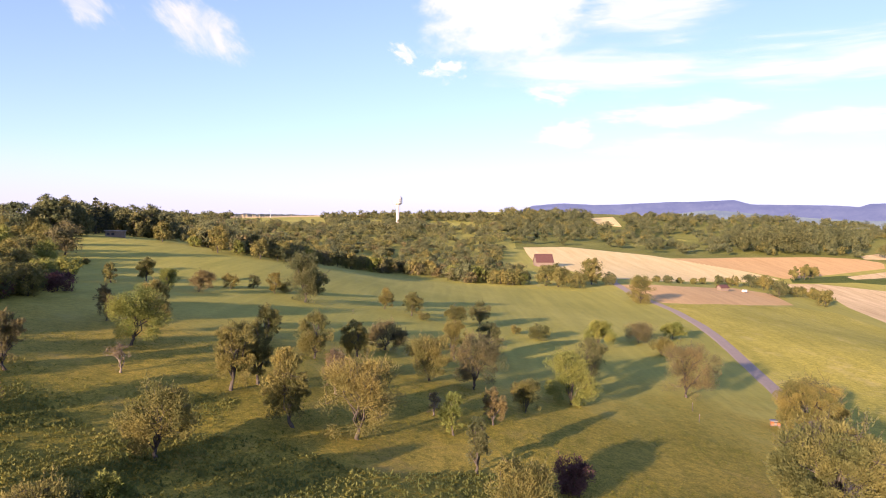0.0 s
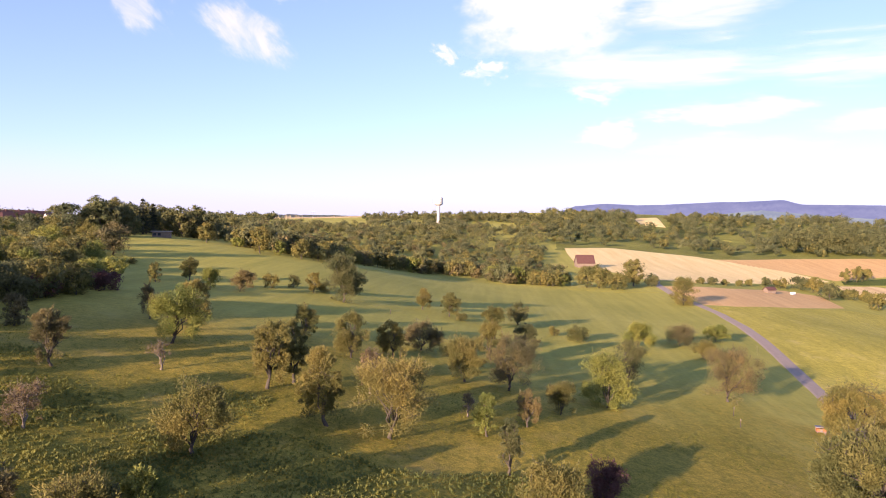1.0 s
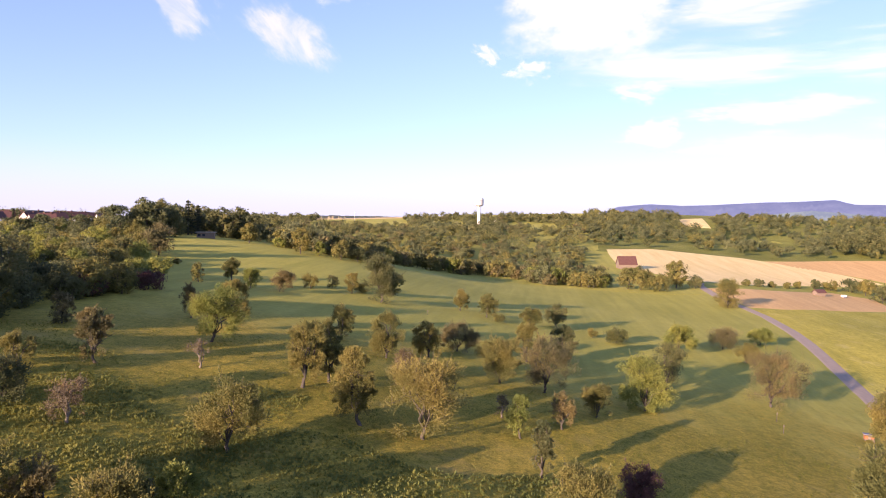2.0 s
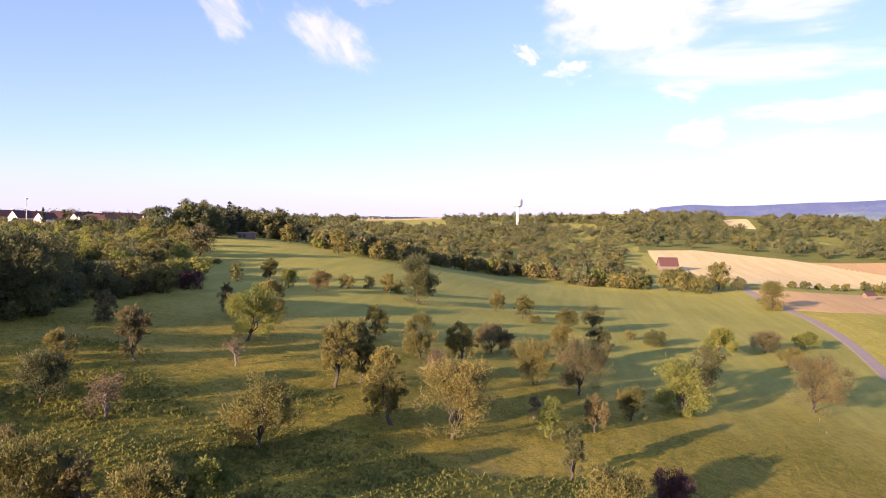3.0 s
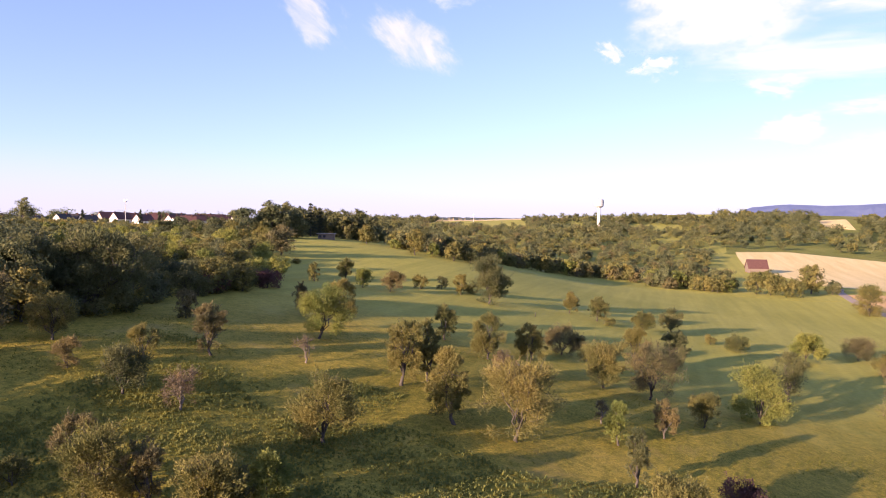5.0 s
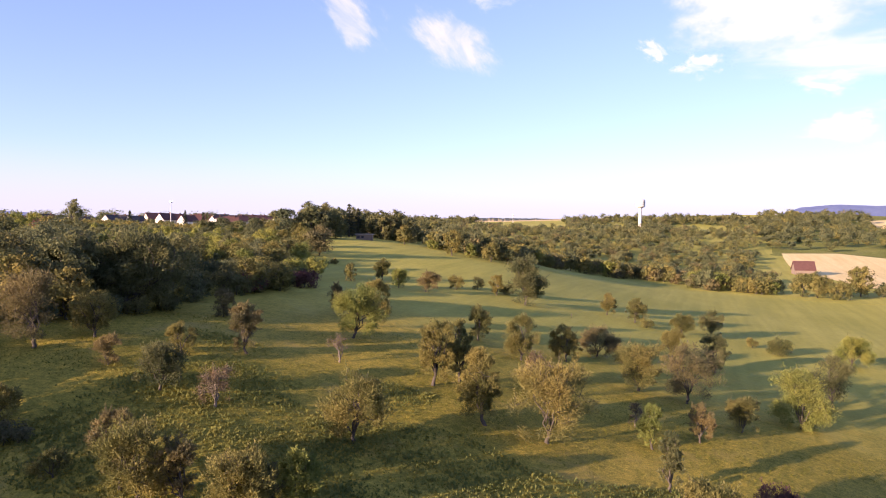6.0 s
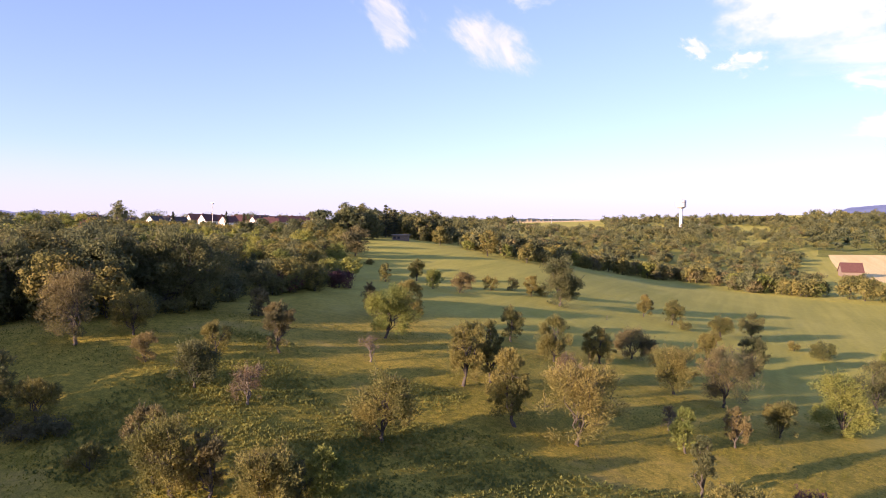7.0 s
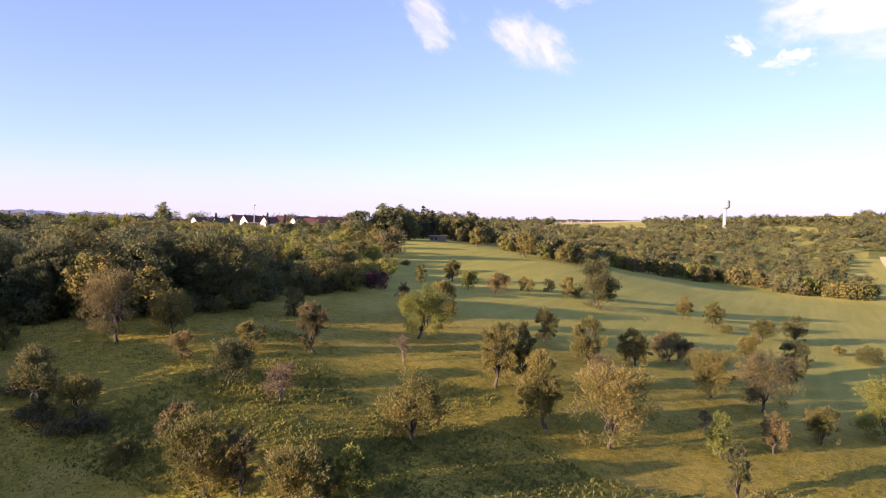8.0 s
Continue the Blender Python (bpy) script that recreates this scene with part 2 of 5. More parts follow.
def mesh_object(name, v, f, material, smooth=False):
    me = bpy.data.meshes.new(name)
    v = np.asarray(v, np.float32)
    if isinstance(f, np.ndarray):
        k = f.shape[1]
        me.vertices.add(len(v))
        me.vertices.foreach_set("co", v.ravel())
        me.loops.add(f.size)
        me.loops.foreach_set("vertex_index", f.astype(np.int32).ravel())
        me.polygons.add(len(f))
        me.polygons.foreach_set("loop_start", np.arange(0, f.size, k, dtype=np.int32))
        me.update(calc_edges=True)
    else:
        me.from_pydata([tuple(p) for p in v], [], f)
    me.materials.append(material)
    if smooth:
        me.polygons.foreach_set("use_smooth", np.ones(len(me.polygons), bool))
    return new(name, me)


def part(name, bm, material, parent, label=""):
    me = bpy.data.meshes.new(name)
    bm.to_mesh(me)
    bm.free()
    me.materials.append(material)
    ob = new(name, me)
    ob.parent = parent
    return tagged(ob, label)


def box(bm, x0, x1, y0, y1, z0, z1, bevel=0.0):
    r = bmesh.ops.create_cube(bm, size=1.0)
    for v in r["verts"]:
        v.co = Vector(((x0 + x1) / 2 + v.co.x * (x1 - x0), (y0 + y1) / 2 + v.co.y * (y1 - y0), (z0 + z1) / 2 + v.co.z * (z1 - z0)))
    if bevel:
        es = list({e for v in r["verts"] for e in v.link_edges})
        bmesh.ops.bevel(bm, geom=es, offset=bevel, segments=1, affect="EDGES")
    return bm


def ground_sheet():
    az = np.radians(np.concatenate([np.arange(-75, 55, 0.6), np.arange(55, 285, 5.0)]))
    rr = np.concatenate([[0.001, 3.0], np.geomspace(6, 4600, 170)])
    A, R = np.meshgrid(az, rr, indexing="ij")
    X, Y = R * np.sin(A), R * np.cos(A)
    Z = land(X.ravel(), Y.ravel())
    Z = Z + 0.03 * np.sin(X.ravel() * 0.31 + np.sin(Y.ravel() * 0.17) * 2) * np.sin(Y.ravel() * 0.23) * np.clip(R.ravel() / 60, 0, 1)
    na, nr = len(az), len(rr)
    idx = np.arange(na * nr).reshape(na, nr)
    nx = np.roll(idx, -1, axis=0)
    f = np.stack([idx[:, :-1], idx[:, 1:], nx[:, 1:], nx[:, :-1]], -1).reshape(-1, 4)[:, ::-1]
    ob = mesh_object("ground", np.stack([X.ravel(), Y.ravel(), Z], 1), f, GRASS, True)
    return tagged(ob, "rolling orchard meadow of short olive-green grass", "ground", kind="structure")


def resample(points, n):
    p = np.array(points, float)
    s = np.concatenate([[0], np.cumsum(np.hypot(*np.diff(p, axis=0).T))])
    u = np.linspace(0, s[-1], n)
    return np.stack([np.interp(u, s, p[:, 0]), np.interp(u, s, p[:, 1])], 1)


def sheet(name, far, near, material, lift, label, category, n=60, m=40, wob=0.0):
    """A field or lane lying on the land between two edges, with sides going down into the ground."""
    a, b = resample(far, n), resample(near, n)
    t = np.linspace(0, 1, m)[:, None, None]
    g = a[None] * (1 - t) + b[None] * t
    X, Y = g[..., 0], g[..., 1]
    X = X + wob * np.sin(Y * 0.37 + X * 0.11)
    Z = land(X.ravel(), Y.ravel()).reshape(X.shape) + lift
    drop = np.zeros(Z.shape)
    drop[0], drop[-1], drop[:, 0], drop[:, -1] = 1, 1, 1, 1
    Z = Z - drop * (lift + 0.12)
    idx = np.arange(n * m).reshape(m, n)
    f = np.stack([idx[:-1, :-1], idx[1:, :-1], idx[1:, 1:], idx[:-1, 1:]], -1).reshape(-1, 4)
    ob = mesh_object(name, np.stack([X.ravel(), Y.ravel(), Z.ravel()], 1), f, material, True)
    return tagged(ob, label, category, kind="structure")


ground_sheet()
LANE = [(82, 345), (78, 329), (75, 285), (77, 258), (78, 240), (76, 212), (73, 190), (69.5, 169), (67, 154), (64, 137), (59, 116), (51, 90), (40, 60)]
sheet("road", [(x - 2.25, y) for x, y in LANE], [(x + 2.25, y) for x, y in LANE], ASPHALT, 0.08, "narrow grey asphalt field lane curving through the meadow", "road", 220, 9, 0.0)
sheet("meadow", [(78.7, 256), (79, 240), (77.2, 212), (74.2, 190), (68.2, 154), (60.2, 116), (52.2, 90), (41.4, 60)], [(166, 340), (190, 345), (190, 200), (190, 60)], HAY, 0.08,
      "mown yellow-green hay meadow beside the lane", "meadow", 80, 120)
sheet("wheat_field", [(58, 540), (100, 578), (164, 571), (197, 537), (217, 507), (226, 479)], [(54, 427), (67, 396), (78, 350), (103, 351), (150, 412), (205, 462)], WHEAT, 0.1,
      "ripe pale golden wheat field", "field")
sheet("stubble_field", [(174, 556), (244, 602), (334, 638), (369, 639), (382, 621)], [(189, 531), (217, 509), (232, 486), (291, 532), (362, 588)], STUBBLE, 0.1,
      "wide tan-brown stubble field below the woods", "field")
sheet("stubble_field", [(77, 318), (113, 342), (160, 396), (182, 396)], [(78, 260), (95, 267), (127, 300), (172, 350)], STUBBLE, 0.1,
      "reddish-tan harvested field beside the lane", "field")
sheet("striped_field", [(220, 462), (250, 478), (275, 474), (310, 470)], [(213, 439), (229, 424), (214, 379), (205, 331)], STRIPED, 0.1, "pale striped harvested field", "field")
sheet("pale_field", [(293, 523), (350, 568)], [(293, 512), (335, 537)], STRIPED, 0.1, "narrow pale harvested strip of field", "field")
sheet("pale_field", [(382, 661), (428, 696)], [(374, 639), (398, 646)], STRIPED, 0.1, "pale harvested field at the edge of the woods", "field")
sheet("wheat_field", [(186, 929), (227, 965)], [(180, 846), (206, 831)], WHEAT, 0.5, "pale wheat field high on the far hill", "field")
sheet("pale_field", [polar(a, 1080) for a in (-17, -15, -13, -11, -9)], [polar(a, 985) for a in (-17, -15, -13, -11, -9)], STRIPED, 0.4, "pale harvested field on the far plateau", "field")
sheet("green_field", [(235, 488), (291, 528), (340, 548)], [(228, 470), (285, 498), (340, 500)], BAND, 0.1, "green strip of meadow between harvested fields", "field")


# ---- trees ----
def tube(V, F, pts, rad, sides=6):
    """Adds a tapered round limb along pts."""
    pts = np.asarray(pts, float)
    base = len(V)
    d = np.gradient(pts, axis=0)
    d /= np.linalg.norm(d, axis=1, keepdims=True) + 1e-9
    ref = np.where(np.abs(d[:, 2:3]) > 0.9, [[1.0, 0, 0]], [[0, 0, 1.0]])
    u = np.cross(d, ref)
    u /= np.linalg.norm(u, axis=1, keepdims=True) + 1e-9
    w = np.cross(d, u)
    an = np.arange(sides) * 2 * math.pi / sides
    for p, a, b, r in zip(pts, u, w, rad):
        for k in an:
            V.append(p + r * (math.cos(k) * a + math.sin(k) * b))
    for i in range(len(pts) - 1):
        for k in range(sides):
            k2 = (k + 1) % sides
            F.append((base + i * sides + k, base + i * sides + k2, base + (i + 1) * sides + k2, base + (i + 1) * sides + k))
    F.append(tuple(base + (len(pts) - 1) * sides + k for k in range(sides)))


def bent(a, b, rng, wob, n=5, sag=0.0):
    a, b = np.asarray(a, float), np.asarray(b, float)
    t = np.linspace(0, 1, n)[:, None]
    p = a * (1 - t) + b * t
    L = np.linalg.norm(b - a)
    off = rng.normal(0, wob * L, (n, 3))
    off[0] = off[-1] = 0
    p = p + off
    p[:, 2] += sag * L * np.sin(t[:, 0] * math.pi)
    return p


def leaf_cards(c, size, rng, out=None, along=None, slim=1.0):
    """Small pointed leaf sprays round the points c, lying along the shoots if their direction is given."""
    n = len(c)
    if along is not None:
        u = along + rng.normal(0, 0.45, (n, 3))
        u /= np.linalg.norm(u, axis=1, keepdims=True) + 1e-9
        v = np.cross(u, rng.normal(size=(n, 3)) * 0.6 + (np.zeros(3) if out is None else np.cross(u, out)))
        v /= np.linalg.norm(v, axis=1, keepdims=True) + 1e-9
        s = (size * rng.uniform(0.6, 1.4, n))[:, None]
        w = s * 0.62 / slim
        P = np.stack([c + u * s * slim, c - u * s * 0.7 * slim + v * w, c - u * s * 0.7 * slim - v * w], 1).reshape(-1, 3)
        return P, np.arange(3 * n).reshape(n, 3)
    face = rng.normal(size=(n, 3))
    if out is not None:
        face = face * 0.36 + out
    face /= np.linalg.norm(face, axis=1, keepdims=True) + 1e-9
    u = np.cross(face, rng.normal(size=(n, 3)))
    u /= np.linalg.norm(u, axis=1, keepdims=True) + 1e-9
    v = np.cross(face, u)
    s = (size * rng.uniform(0.6, 1.35, n))[:, None]
    P = np.stack([c - u * s, c + v * s * 0.6 + u * s * 0.7, c - v * s * 0.6 + u * s * 0.7], 1).reshape(-1, 3)
    return P, np.arange(3 * n).reshape(n, 3)


def grow(seed, H, W, off=0.0, stem=0.15, leaves=1.0, size=0.095, limbs=9, droop=0.0, clump=0.16, twigs=40, thick=0.018, low=0.0, gaps=0.15, skirt=2, shell=0, slim=0.0, most=14000):
    """Trunk with limbs, and leaf sprays in clumps about the ends of the branches. The trunk stands at 0, 0."""
    rng = np.random.default_rng(seed)
    V, F = [], []
    top = np.array([off * 0.35 + rng.normal(0, 0.02 * H), rng.normal(0, 0.03 * H), stem * H])
    r0 = thick * H + 0.04
    tube(V, F, bent((0, 0, -0.25), top, rng, 0.04, 6), np.linspace(r0 * 1.35, r0 * 0.8, 6), 8)
    z0 = max(stem * 0.7 - low, 0.02) * H
    cen = np.array([off, 0, (z0 + H) / 2])
    axes = np.array([W / 2, W / 2, (H - z0) / 2])
    clumps, lens = [], []
    turn = rng.uniform(0, 6.28)
    for k in range(limbs):
        if rng.random() < gaps * 0.5:
            continue
        a = turn + k * 2 * math.pi / limbs * 1.0 + rng.normal(0, 0.35)
        el = rng.uniform(-0.25, 1.35) if k else 1.45
        d = np.array([math.cos(a) * math.cos(el), math.sin(a) * math.cos(el), math.sin(el)])
        e = cen + d * axes * rng.uniform(0.62, 0.86)
        e[2] = max(e[2], 0.12 * H)
        lp = bent(top * rng.uniform(0.75, 1.0), e, rng, 0.06, 6, 0.10 + droop)
        tube(V, F, lp, np.linspace(r0 * 0.55, r0 * 0.12, 6), 5)
        clumps.append(e)
        for q in range(rng.integers(4, 7)):
            s = lp[rng.integers(2, 6)]
            g = rng.normal(size=3)
            g /= np.linalg.norm(g)
            g = g + d * 0.5
            e2 = s + g * axes * rng.uniform(0.25, 0.55)
            rel = (e2 - cen) / axes
            nn = np.linalg.norm(rel)
            if nn > 0.95:
                e2 = cen + rel / nn * 0.95 * axes * rng.uniform(0.9, 1.06)
            e2[2] = max(e2[2] - droop * 0.25 * H * rng.random(), 0.16 * H)
            bp = bent(s, e2, rng, 0.08, 4, 0.08)
            tube(V, F, bp, np.linspace(r0 * 0.2, r0 * 0.05, 4), 4)
            clumps.append(e2)
    ends = list(clumps)
    lobes = [cen + g * axes for g in (np.array((math.cos(t), math.sin(t), 0)) * 0.6 + np.array((0, 0, rng.uniform(-0.75, -0.2))) for t in rng.uniform(0, 6.28, 4))]
    lobes += [ends[i] for i in rng.permutation(len(ends))[:limbs]]
    for c in lobes:
        for k in range(4):
            e = c + rng.normal(0, 1, 3) * np.array([0.115 * W, 0.115 * W, 0.1 * (H - z0)])
            rel = (e - cen) / axes
            nn = np.linalg.norm(rel)
            if nn > 1.0:
                e = cen + rel / nn * axes
            if e[2] > 0.09 * H:
                clumps.append(e)
    for k in range(skirt):
        t, q_ = rng.uniform(0, 6.28), rng.uniform(0.35, 0.92)
        clumps.append(np.array([off + math.cos(t) * q_ * W * 0.42, math.sin(t) * q_ * W * 0.42, rng.uniform(0.1 if skirt < 10 else 0.04, 0.34) * H]))
    shoots = []
    for k in range(twigs):
        c = ends[rng.integers(len(ends))]
        g = rng.normal(size=3)
        g /= np.linalg.norm(g)
        g[2] = abs(g[2]) * (0.8 if not slim else 1.25) - droop * (1.0 if rng.random() < 0.5 else 0.0)
        e = c + g * rng.uniform(0.1, 0.34) * W * 0.6
        e[2] = max(e[2], 0.1)
        tp = bent(c, e, rng, 0.1, 3)
        tube(V, F, tp, [r0 * 0.1, r0 * 0.07, 0.008], 3)
        k_ = max(2, int((13 if slim else 9) * min(leaves, 1.0)))
        q_ = np.linspace(0.3, 1.08, k_)[:, None]
        shoots.append(tp[0] * (1 - q_) + tp[2] * q_ + rng.normal(0, size * 0.5, (k_, 3)))
    clumps = np.array(clumps)
    if shell:
        # a closed crown: lobes set over the whole of its outside
        k = np.arange(shell) + 0.5
        zz, an = 1 - 1.72 * k / shell, k * 2.39996 + turn
        rr_ = np.sqrt(1 - np.clip(zz, -0.98, 1) ** 2)
        d = np.stack([rr_ * np.cos(an), rr_ * np.sin(an), zz], 1) + rng.normal(0, 0.09, (shell, 3))
        clumps = cen + d * axes * rng.uniform(0.62, 0.86, (shell, 1))
        clumps[:, 2] = np.maximum(clumps[:, 2], 0.1 * H)
    area = 2.6 * W * (H - z0) * leaves
    n = int(min(area * 1.35 / (1.0 * size * size), most))
    pick = rng.integers(len(clumps), size=n)
    keep = rng.random(len(clumps)) > gaps * 0.6
    clumps = clumps[keep] if keep.sum() > 6 else clumps
    rad = clump * 0.8 * W * rng.uniform(0.55, 1.4, len(clumps))
    pick = rng.integers(len(clumps), size=n)
    g = rng.normal(size=(n, 3))
    g /= np.linalg.norm(g, axis=1, keepdims=True)
    g = g * (rng.random(n) ** 0.45)[:, None]
    c = clumps[pick] + g * rad[pick][:, None] * np.array([1, 1, 0.85])
    c[:, 2] -= droop * rad[pick] * rng.random(n) * 1.5
    c[:, 2] = np.maximum(c[:, 2], 0.08)
    if shoots:
        sh = np.concatenate(shoots)
        c, g = np.concatenate([c, sh]), np.concatenate([g, rng.normal(size=sh.shape)])
    o = (c - cen) / axes
    o /= np.linalg.norm(o, axis=1, keepdims=True) + 1e-9
    gn = g / (np.linalg.norm(g, axis=1, keepdims=True) + 1e-9)
    if slim:
        d = 0.75 * gn + 0.5 * o + np.array([0, 0, 0.6 - 3.2 * droop])
        LV, LF = leaf_cards(c, size, rng, 0.45 * o + 0.65 * gn, d, slim)
    else:
        LV, LF = leaf_cards(c, size, rng, 0.45 * o + 0.65 * gn)
    return (np.array(V), F), (LV, LF)


def tree(name, shape, leaf, bark, label, category, where, turn=0.0, group=""):
    (tv, tf), (lv, lf) = shape
    root = new(name)
    a = mesh_object("trunk", tv, tf, bark, True)
    b = mesh_object("crown", lv, lf, leaf)
    a.parent = b.parent = root
    x, y = where
    root.matrix_world = pose(x, y, land_at(x, y) - 0.05, 0, 0, turn)
    return tagged(root, label, category, group)


STYLE = {
    "olive": dict(leaves=1.2, gaps=0.12, twigs=120, slim=1.35, most=15000),
    "bright": dict(leaves=1.5, gaps=0.06, droop=0.1, twigs=140, slim=1.3, most=18000, size=0.105),
    "dark": dict(leaves=1.05, gaps=0.08, twigs=90, slim=1.25),
    "rust": dict(leaves=1.05, gaps=0.2, size=0.09, twigs=170, slim=1.4),
    "pale": dict(leaves=1.3, gaps=0.14, size=0.08, droop=0.05, twigs=300, slim=1.5, most=19000),
    "dense": dict(stem=0.16, leaves=1.6, gaps=0.03, limbs=12, skirt=12, twigs=130, slim=1.2, most=20000, size=0.125, low=0.05),
    "leafy": dict(stem=0.1, leaves=1.7, gaps=0.04, droop=0.1, twigs=160, slim=1.3, most=20000, size=0.1, low=0.15, skirt=30, clump=0.14),
    "dead": dict(leaves=0.06, gaps=0.3, size=0.085, twigs=260, thick=0.028, slim=1.2),
    "bare": dict(leaves=0.22, gaps=0.3, size=0.085, twigs=320, thick=0.026, slim=1.2),
    "bush": dict(stem=0.05, leaves=1.8, gaps=0.0, limbs=12, low=0.1, clump=0.15, twigs=60, skirt=34, slim=1.3, most=20000),
    "walnut": dict(size=0.1, leaves=1.7, gaps=0.0, limbs=14, clump=0.13, low=0.1, twigs=160, skirt=30, shell=64, slim=1.25, most=42000),
    "plum": dict(leaves=1.1, gaps=0.05, low=0.12, skirt=22, slim=1.2),
}
WORDS = {
    "olive": "old standard fruit tree with olive-green leaves",
    "bright": "fruit tree with bright yellow-green drooping leaves",
    "dark": "dense dark green fruit tree in the meadow",
    "rust": "thin fruit tree with dry brownish foliage",
    "pale": "tall pear tree with pale sunlit sprays",
    "dense": "large dense dark olive pear tree in the meadow",
    "leafy": "bright green fruit tree leafy down to the grass",
    "dead": "small dying fruit tree with pale bare twigs",
    "bare": "half-dead fruit tree with reddish bare branches",
    "bush": "rounded dense bush leafy down to the grass",
    "walnut": "large dense walnut tree with a broad sunlit crown",
    "plum": "low dark purple-brown plum bush in the grass",
}
COUNT = [0]


def orchard_tree(x, y, H, W, off, style):
    """A fruit tree: trunk at x, y, height, crown width, and how far the crown leans to the east."""
    COUNT[0] += 1
    kw = dict(STYLE[style])
    small = H < 3.2
    if small:
        kw["limbs"], kw["low"] = 6, 0.1
        kw["gaps"], kw["leaves"] = max(kw["gaps"], 0.3), kw["leaves"] * 0.65
    kw["size"] = 0.86 * kw.get("size", 0.098) * (0.85 if small else 1.0) * (1.2 if W * H > 60 else 1.0) * (1.1 if W * H > 90 else 1.0)
    label = ("low " if small and style in ("olive", "rust") else "") + WORDS[style]
    bark = BARK_PALE if style in ("bare", "dead") else BARK
    return tree("fruit_tree", grow(100 + COUNT[0], H, W, off, **kw), LEAF[style], bark, label, "tree", (x, y), 0.0, "orchard trees")


orchard_tree(-40.2, 66.0, 5.5, 3.4, -0.1, "rust")
orchard_tree(-32.3, 72.0, 3.0, 2.7, 0.0, "dead")
orchard_tree(-33.9, 52.3, 3.6, 3.7, 0.0, "bare")
orchard_tree(-39.6, 52.0, 4.2, 4.4, -0.0, "dark")
orchard_tree(-21.7, 54.0, 6.0, 5.5, 0.3, "olive")
orchard_tree(-35.9, 82.5, 6.8, 6.3, 1.1, "bright")
orchard_tree(-36.7, 91.1, 6.3, 4.1, 0.1, "olive")
orchard_tree(-43.9, 93.6, 4.4, 3.5, 0.0, "rust")
orchard_tree(-21.4, 72.4, 7.9, 3.8, 0.6, "olive")
orchard_tree(-19.5, 76.0, 6.9, 3.4, -0.1, "olive")
orchard_tree(-23.6, 97.1, 4.7, 3.4, -0.0, "olive")
orchard_tree(-13.8, 66.3, 7.2, 4.4, -0.4, "olive")
orchard_tree(-8.0, 66.5, 7.5, 8.2, 0.6, "pale")
orchard_tree(-11.7, 79.6, 5.0, 3.6, 0.1, "bare")
orchard_tree(-16.5, 93.2, 5.9, 4.8, 0.1, "olive")
orchard_tree(-11.8, 100.5, 5.0, 4.4, 0.0, "olive")
orchard_tree(-8.7, 108.8, 4.4, 5.6, 0.5, "rust")
orchard_tree(-1.6, 95.2, 6.0, 6.5, 0.1, "olive")
orchard_tree(2.0, 113.5, 6.1, 3.9, -0.0, "olive")
orchard_tree(4.3, 94.4, 7.5, 7.2, 0.6, "rust")
orchard_tree(8.2, 121.0, 6.0, 4.6, -0.3, "dark")
orchard_tree(8.4, 157.1, 4.8, 5.0, 0.1, "dark")
orchard_tree(2.8, 146.4, 4.5, 4.5, 0.0, "olive")
orchard_tree(-0.8, 79.2, 2.6, 1.8, 0.1, "bare")
orchard_tree(1.5, 73.2, 4.4, 2.6, -0.2, "bright")
orchard_tree(3.3, 63.2, 5.0, 2.3, 0.1, "dark")
orchard_tree(5.8, 78.3, 4.2, 2.4, 0.1, "rust")
orchard_tree(10.1, 85.9, 3.9, 4.0, 0.4, "pale")
orchard_tree(17.3, 94.9, 6.8, 7.4, -0.3, "leafy")
orchard_tree(23.4, 112.1, 7.2, 6.2, -0.5, "dark")
orchard_tree(38.3, 112.0, 8.3, 9.3, 0.4, "rust")
orchard_tree(31.9, 147.3, 5.4, 6.5, 0.3, "bright")
orchard_tree(20.3, 150.0, 3.0, 5.4, 0.2, "olive")
orchard_tree(15.7, 152.4, 2.1, 2.3, 0.1, "olive")
orchard_tree(44.0, 160.5, 4.2, 7.6, 0.0, "rust")
orchard_tree(45.4, 148.2, 3.7, 5.1, 0.0, "olive")
orchard_tree(56.7, 176.4, 3.9, 5.8, 0.4, "bright")
orchard_tree(-12.1, 152.1, 4.3, 3.3, 0.4, "pale")
orchard_tree(-6.3, 149.8, 5.0, 4.4, 0.3, "olive")
orchard_tree(-3.9, 147.2, 1.5, 2.7, 0.2, "olive")
orchard_tree(-58.3, 141.5, 4.6, 3.6, 0.0, "olive")
orchard_tree(-50.5, 132.4, 3.8, 3.8, 0.0, "bright")
orchard_tree(-44.9, 132.2, 3.9, 4.4, 0.8, "rust")
orchard_tree(-42.2, 143.5, 2.9, 3.5, -0.1, "olive")
orchard_tree(-39.0, 148.4, 2.7, 2.9, 0.1, "dark")
orchard_tree(-33.8, 145.0, 4.3, 3.1, -0.1, "olive")
orchard_tree(-33.2, 149.0, 2.0, 4.2, 0.3, "olive")
orchard_tree(-26.7, 140.6, 9.2, 7.6, 0.0, "dense")
orchard_tree(-53.2, 58.2, 4.8, 4.3, -0.2, "olive")
orchard_tree(-54.7, 52.4, 7.4, 6.1, -0.9, "rust")
orchard_tree(-46.8, 53.6, 2.7, 2.5, -0.1, "rust")
orchard_tree(-44.5, 60.9, 3.1, 3.0, 0.0, "olive")
orchard_tree(-36.2, 37.7, 1.9, 2.5, -0.4, "olive")
orchard_tree(-49.2, 40.2, 5.6, 4.2, -0.5, "dark")
orchard_tree(-46.1, 41.3, 3.5, 3.3, 0.1, "olive")
orchard_tree(-30.9, 38.2, 5.3, 3.3, -0.3, "rust")
orchard_tree(-28.3, 37.3, 5.3, 5.5, -0.7, "olive")
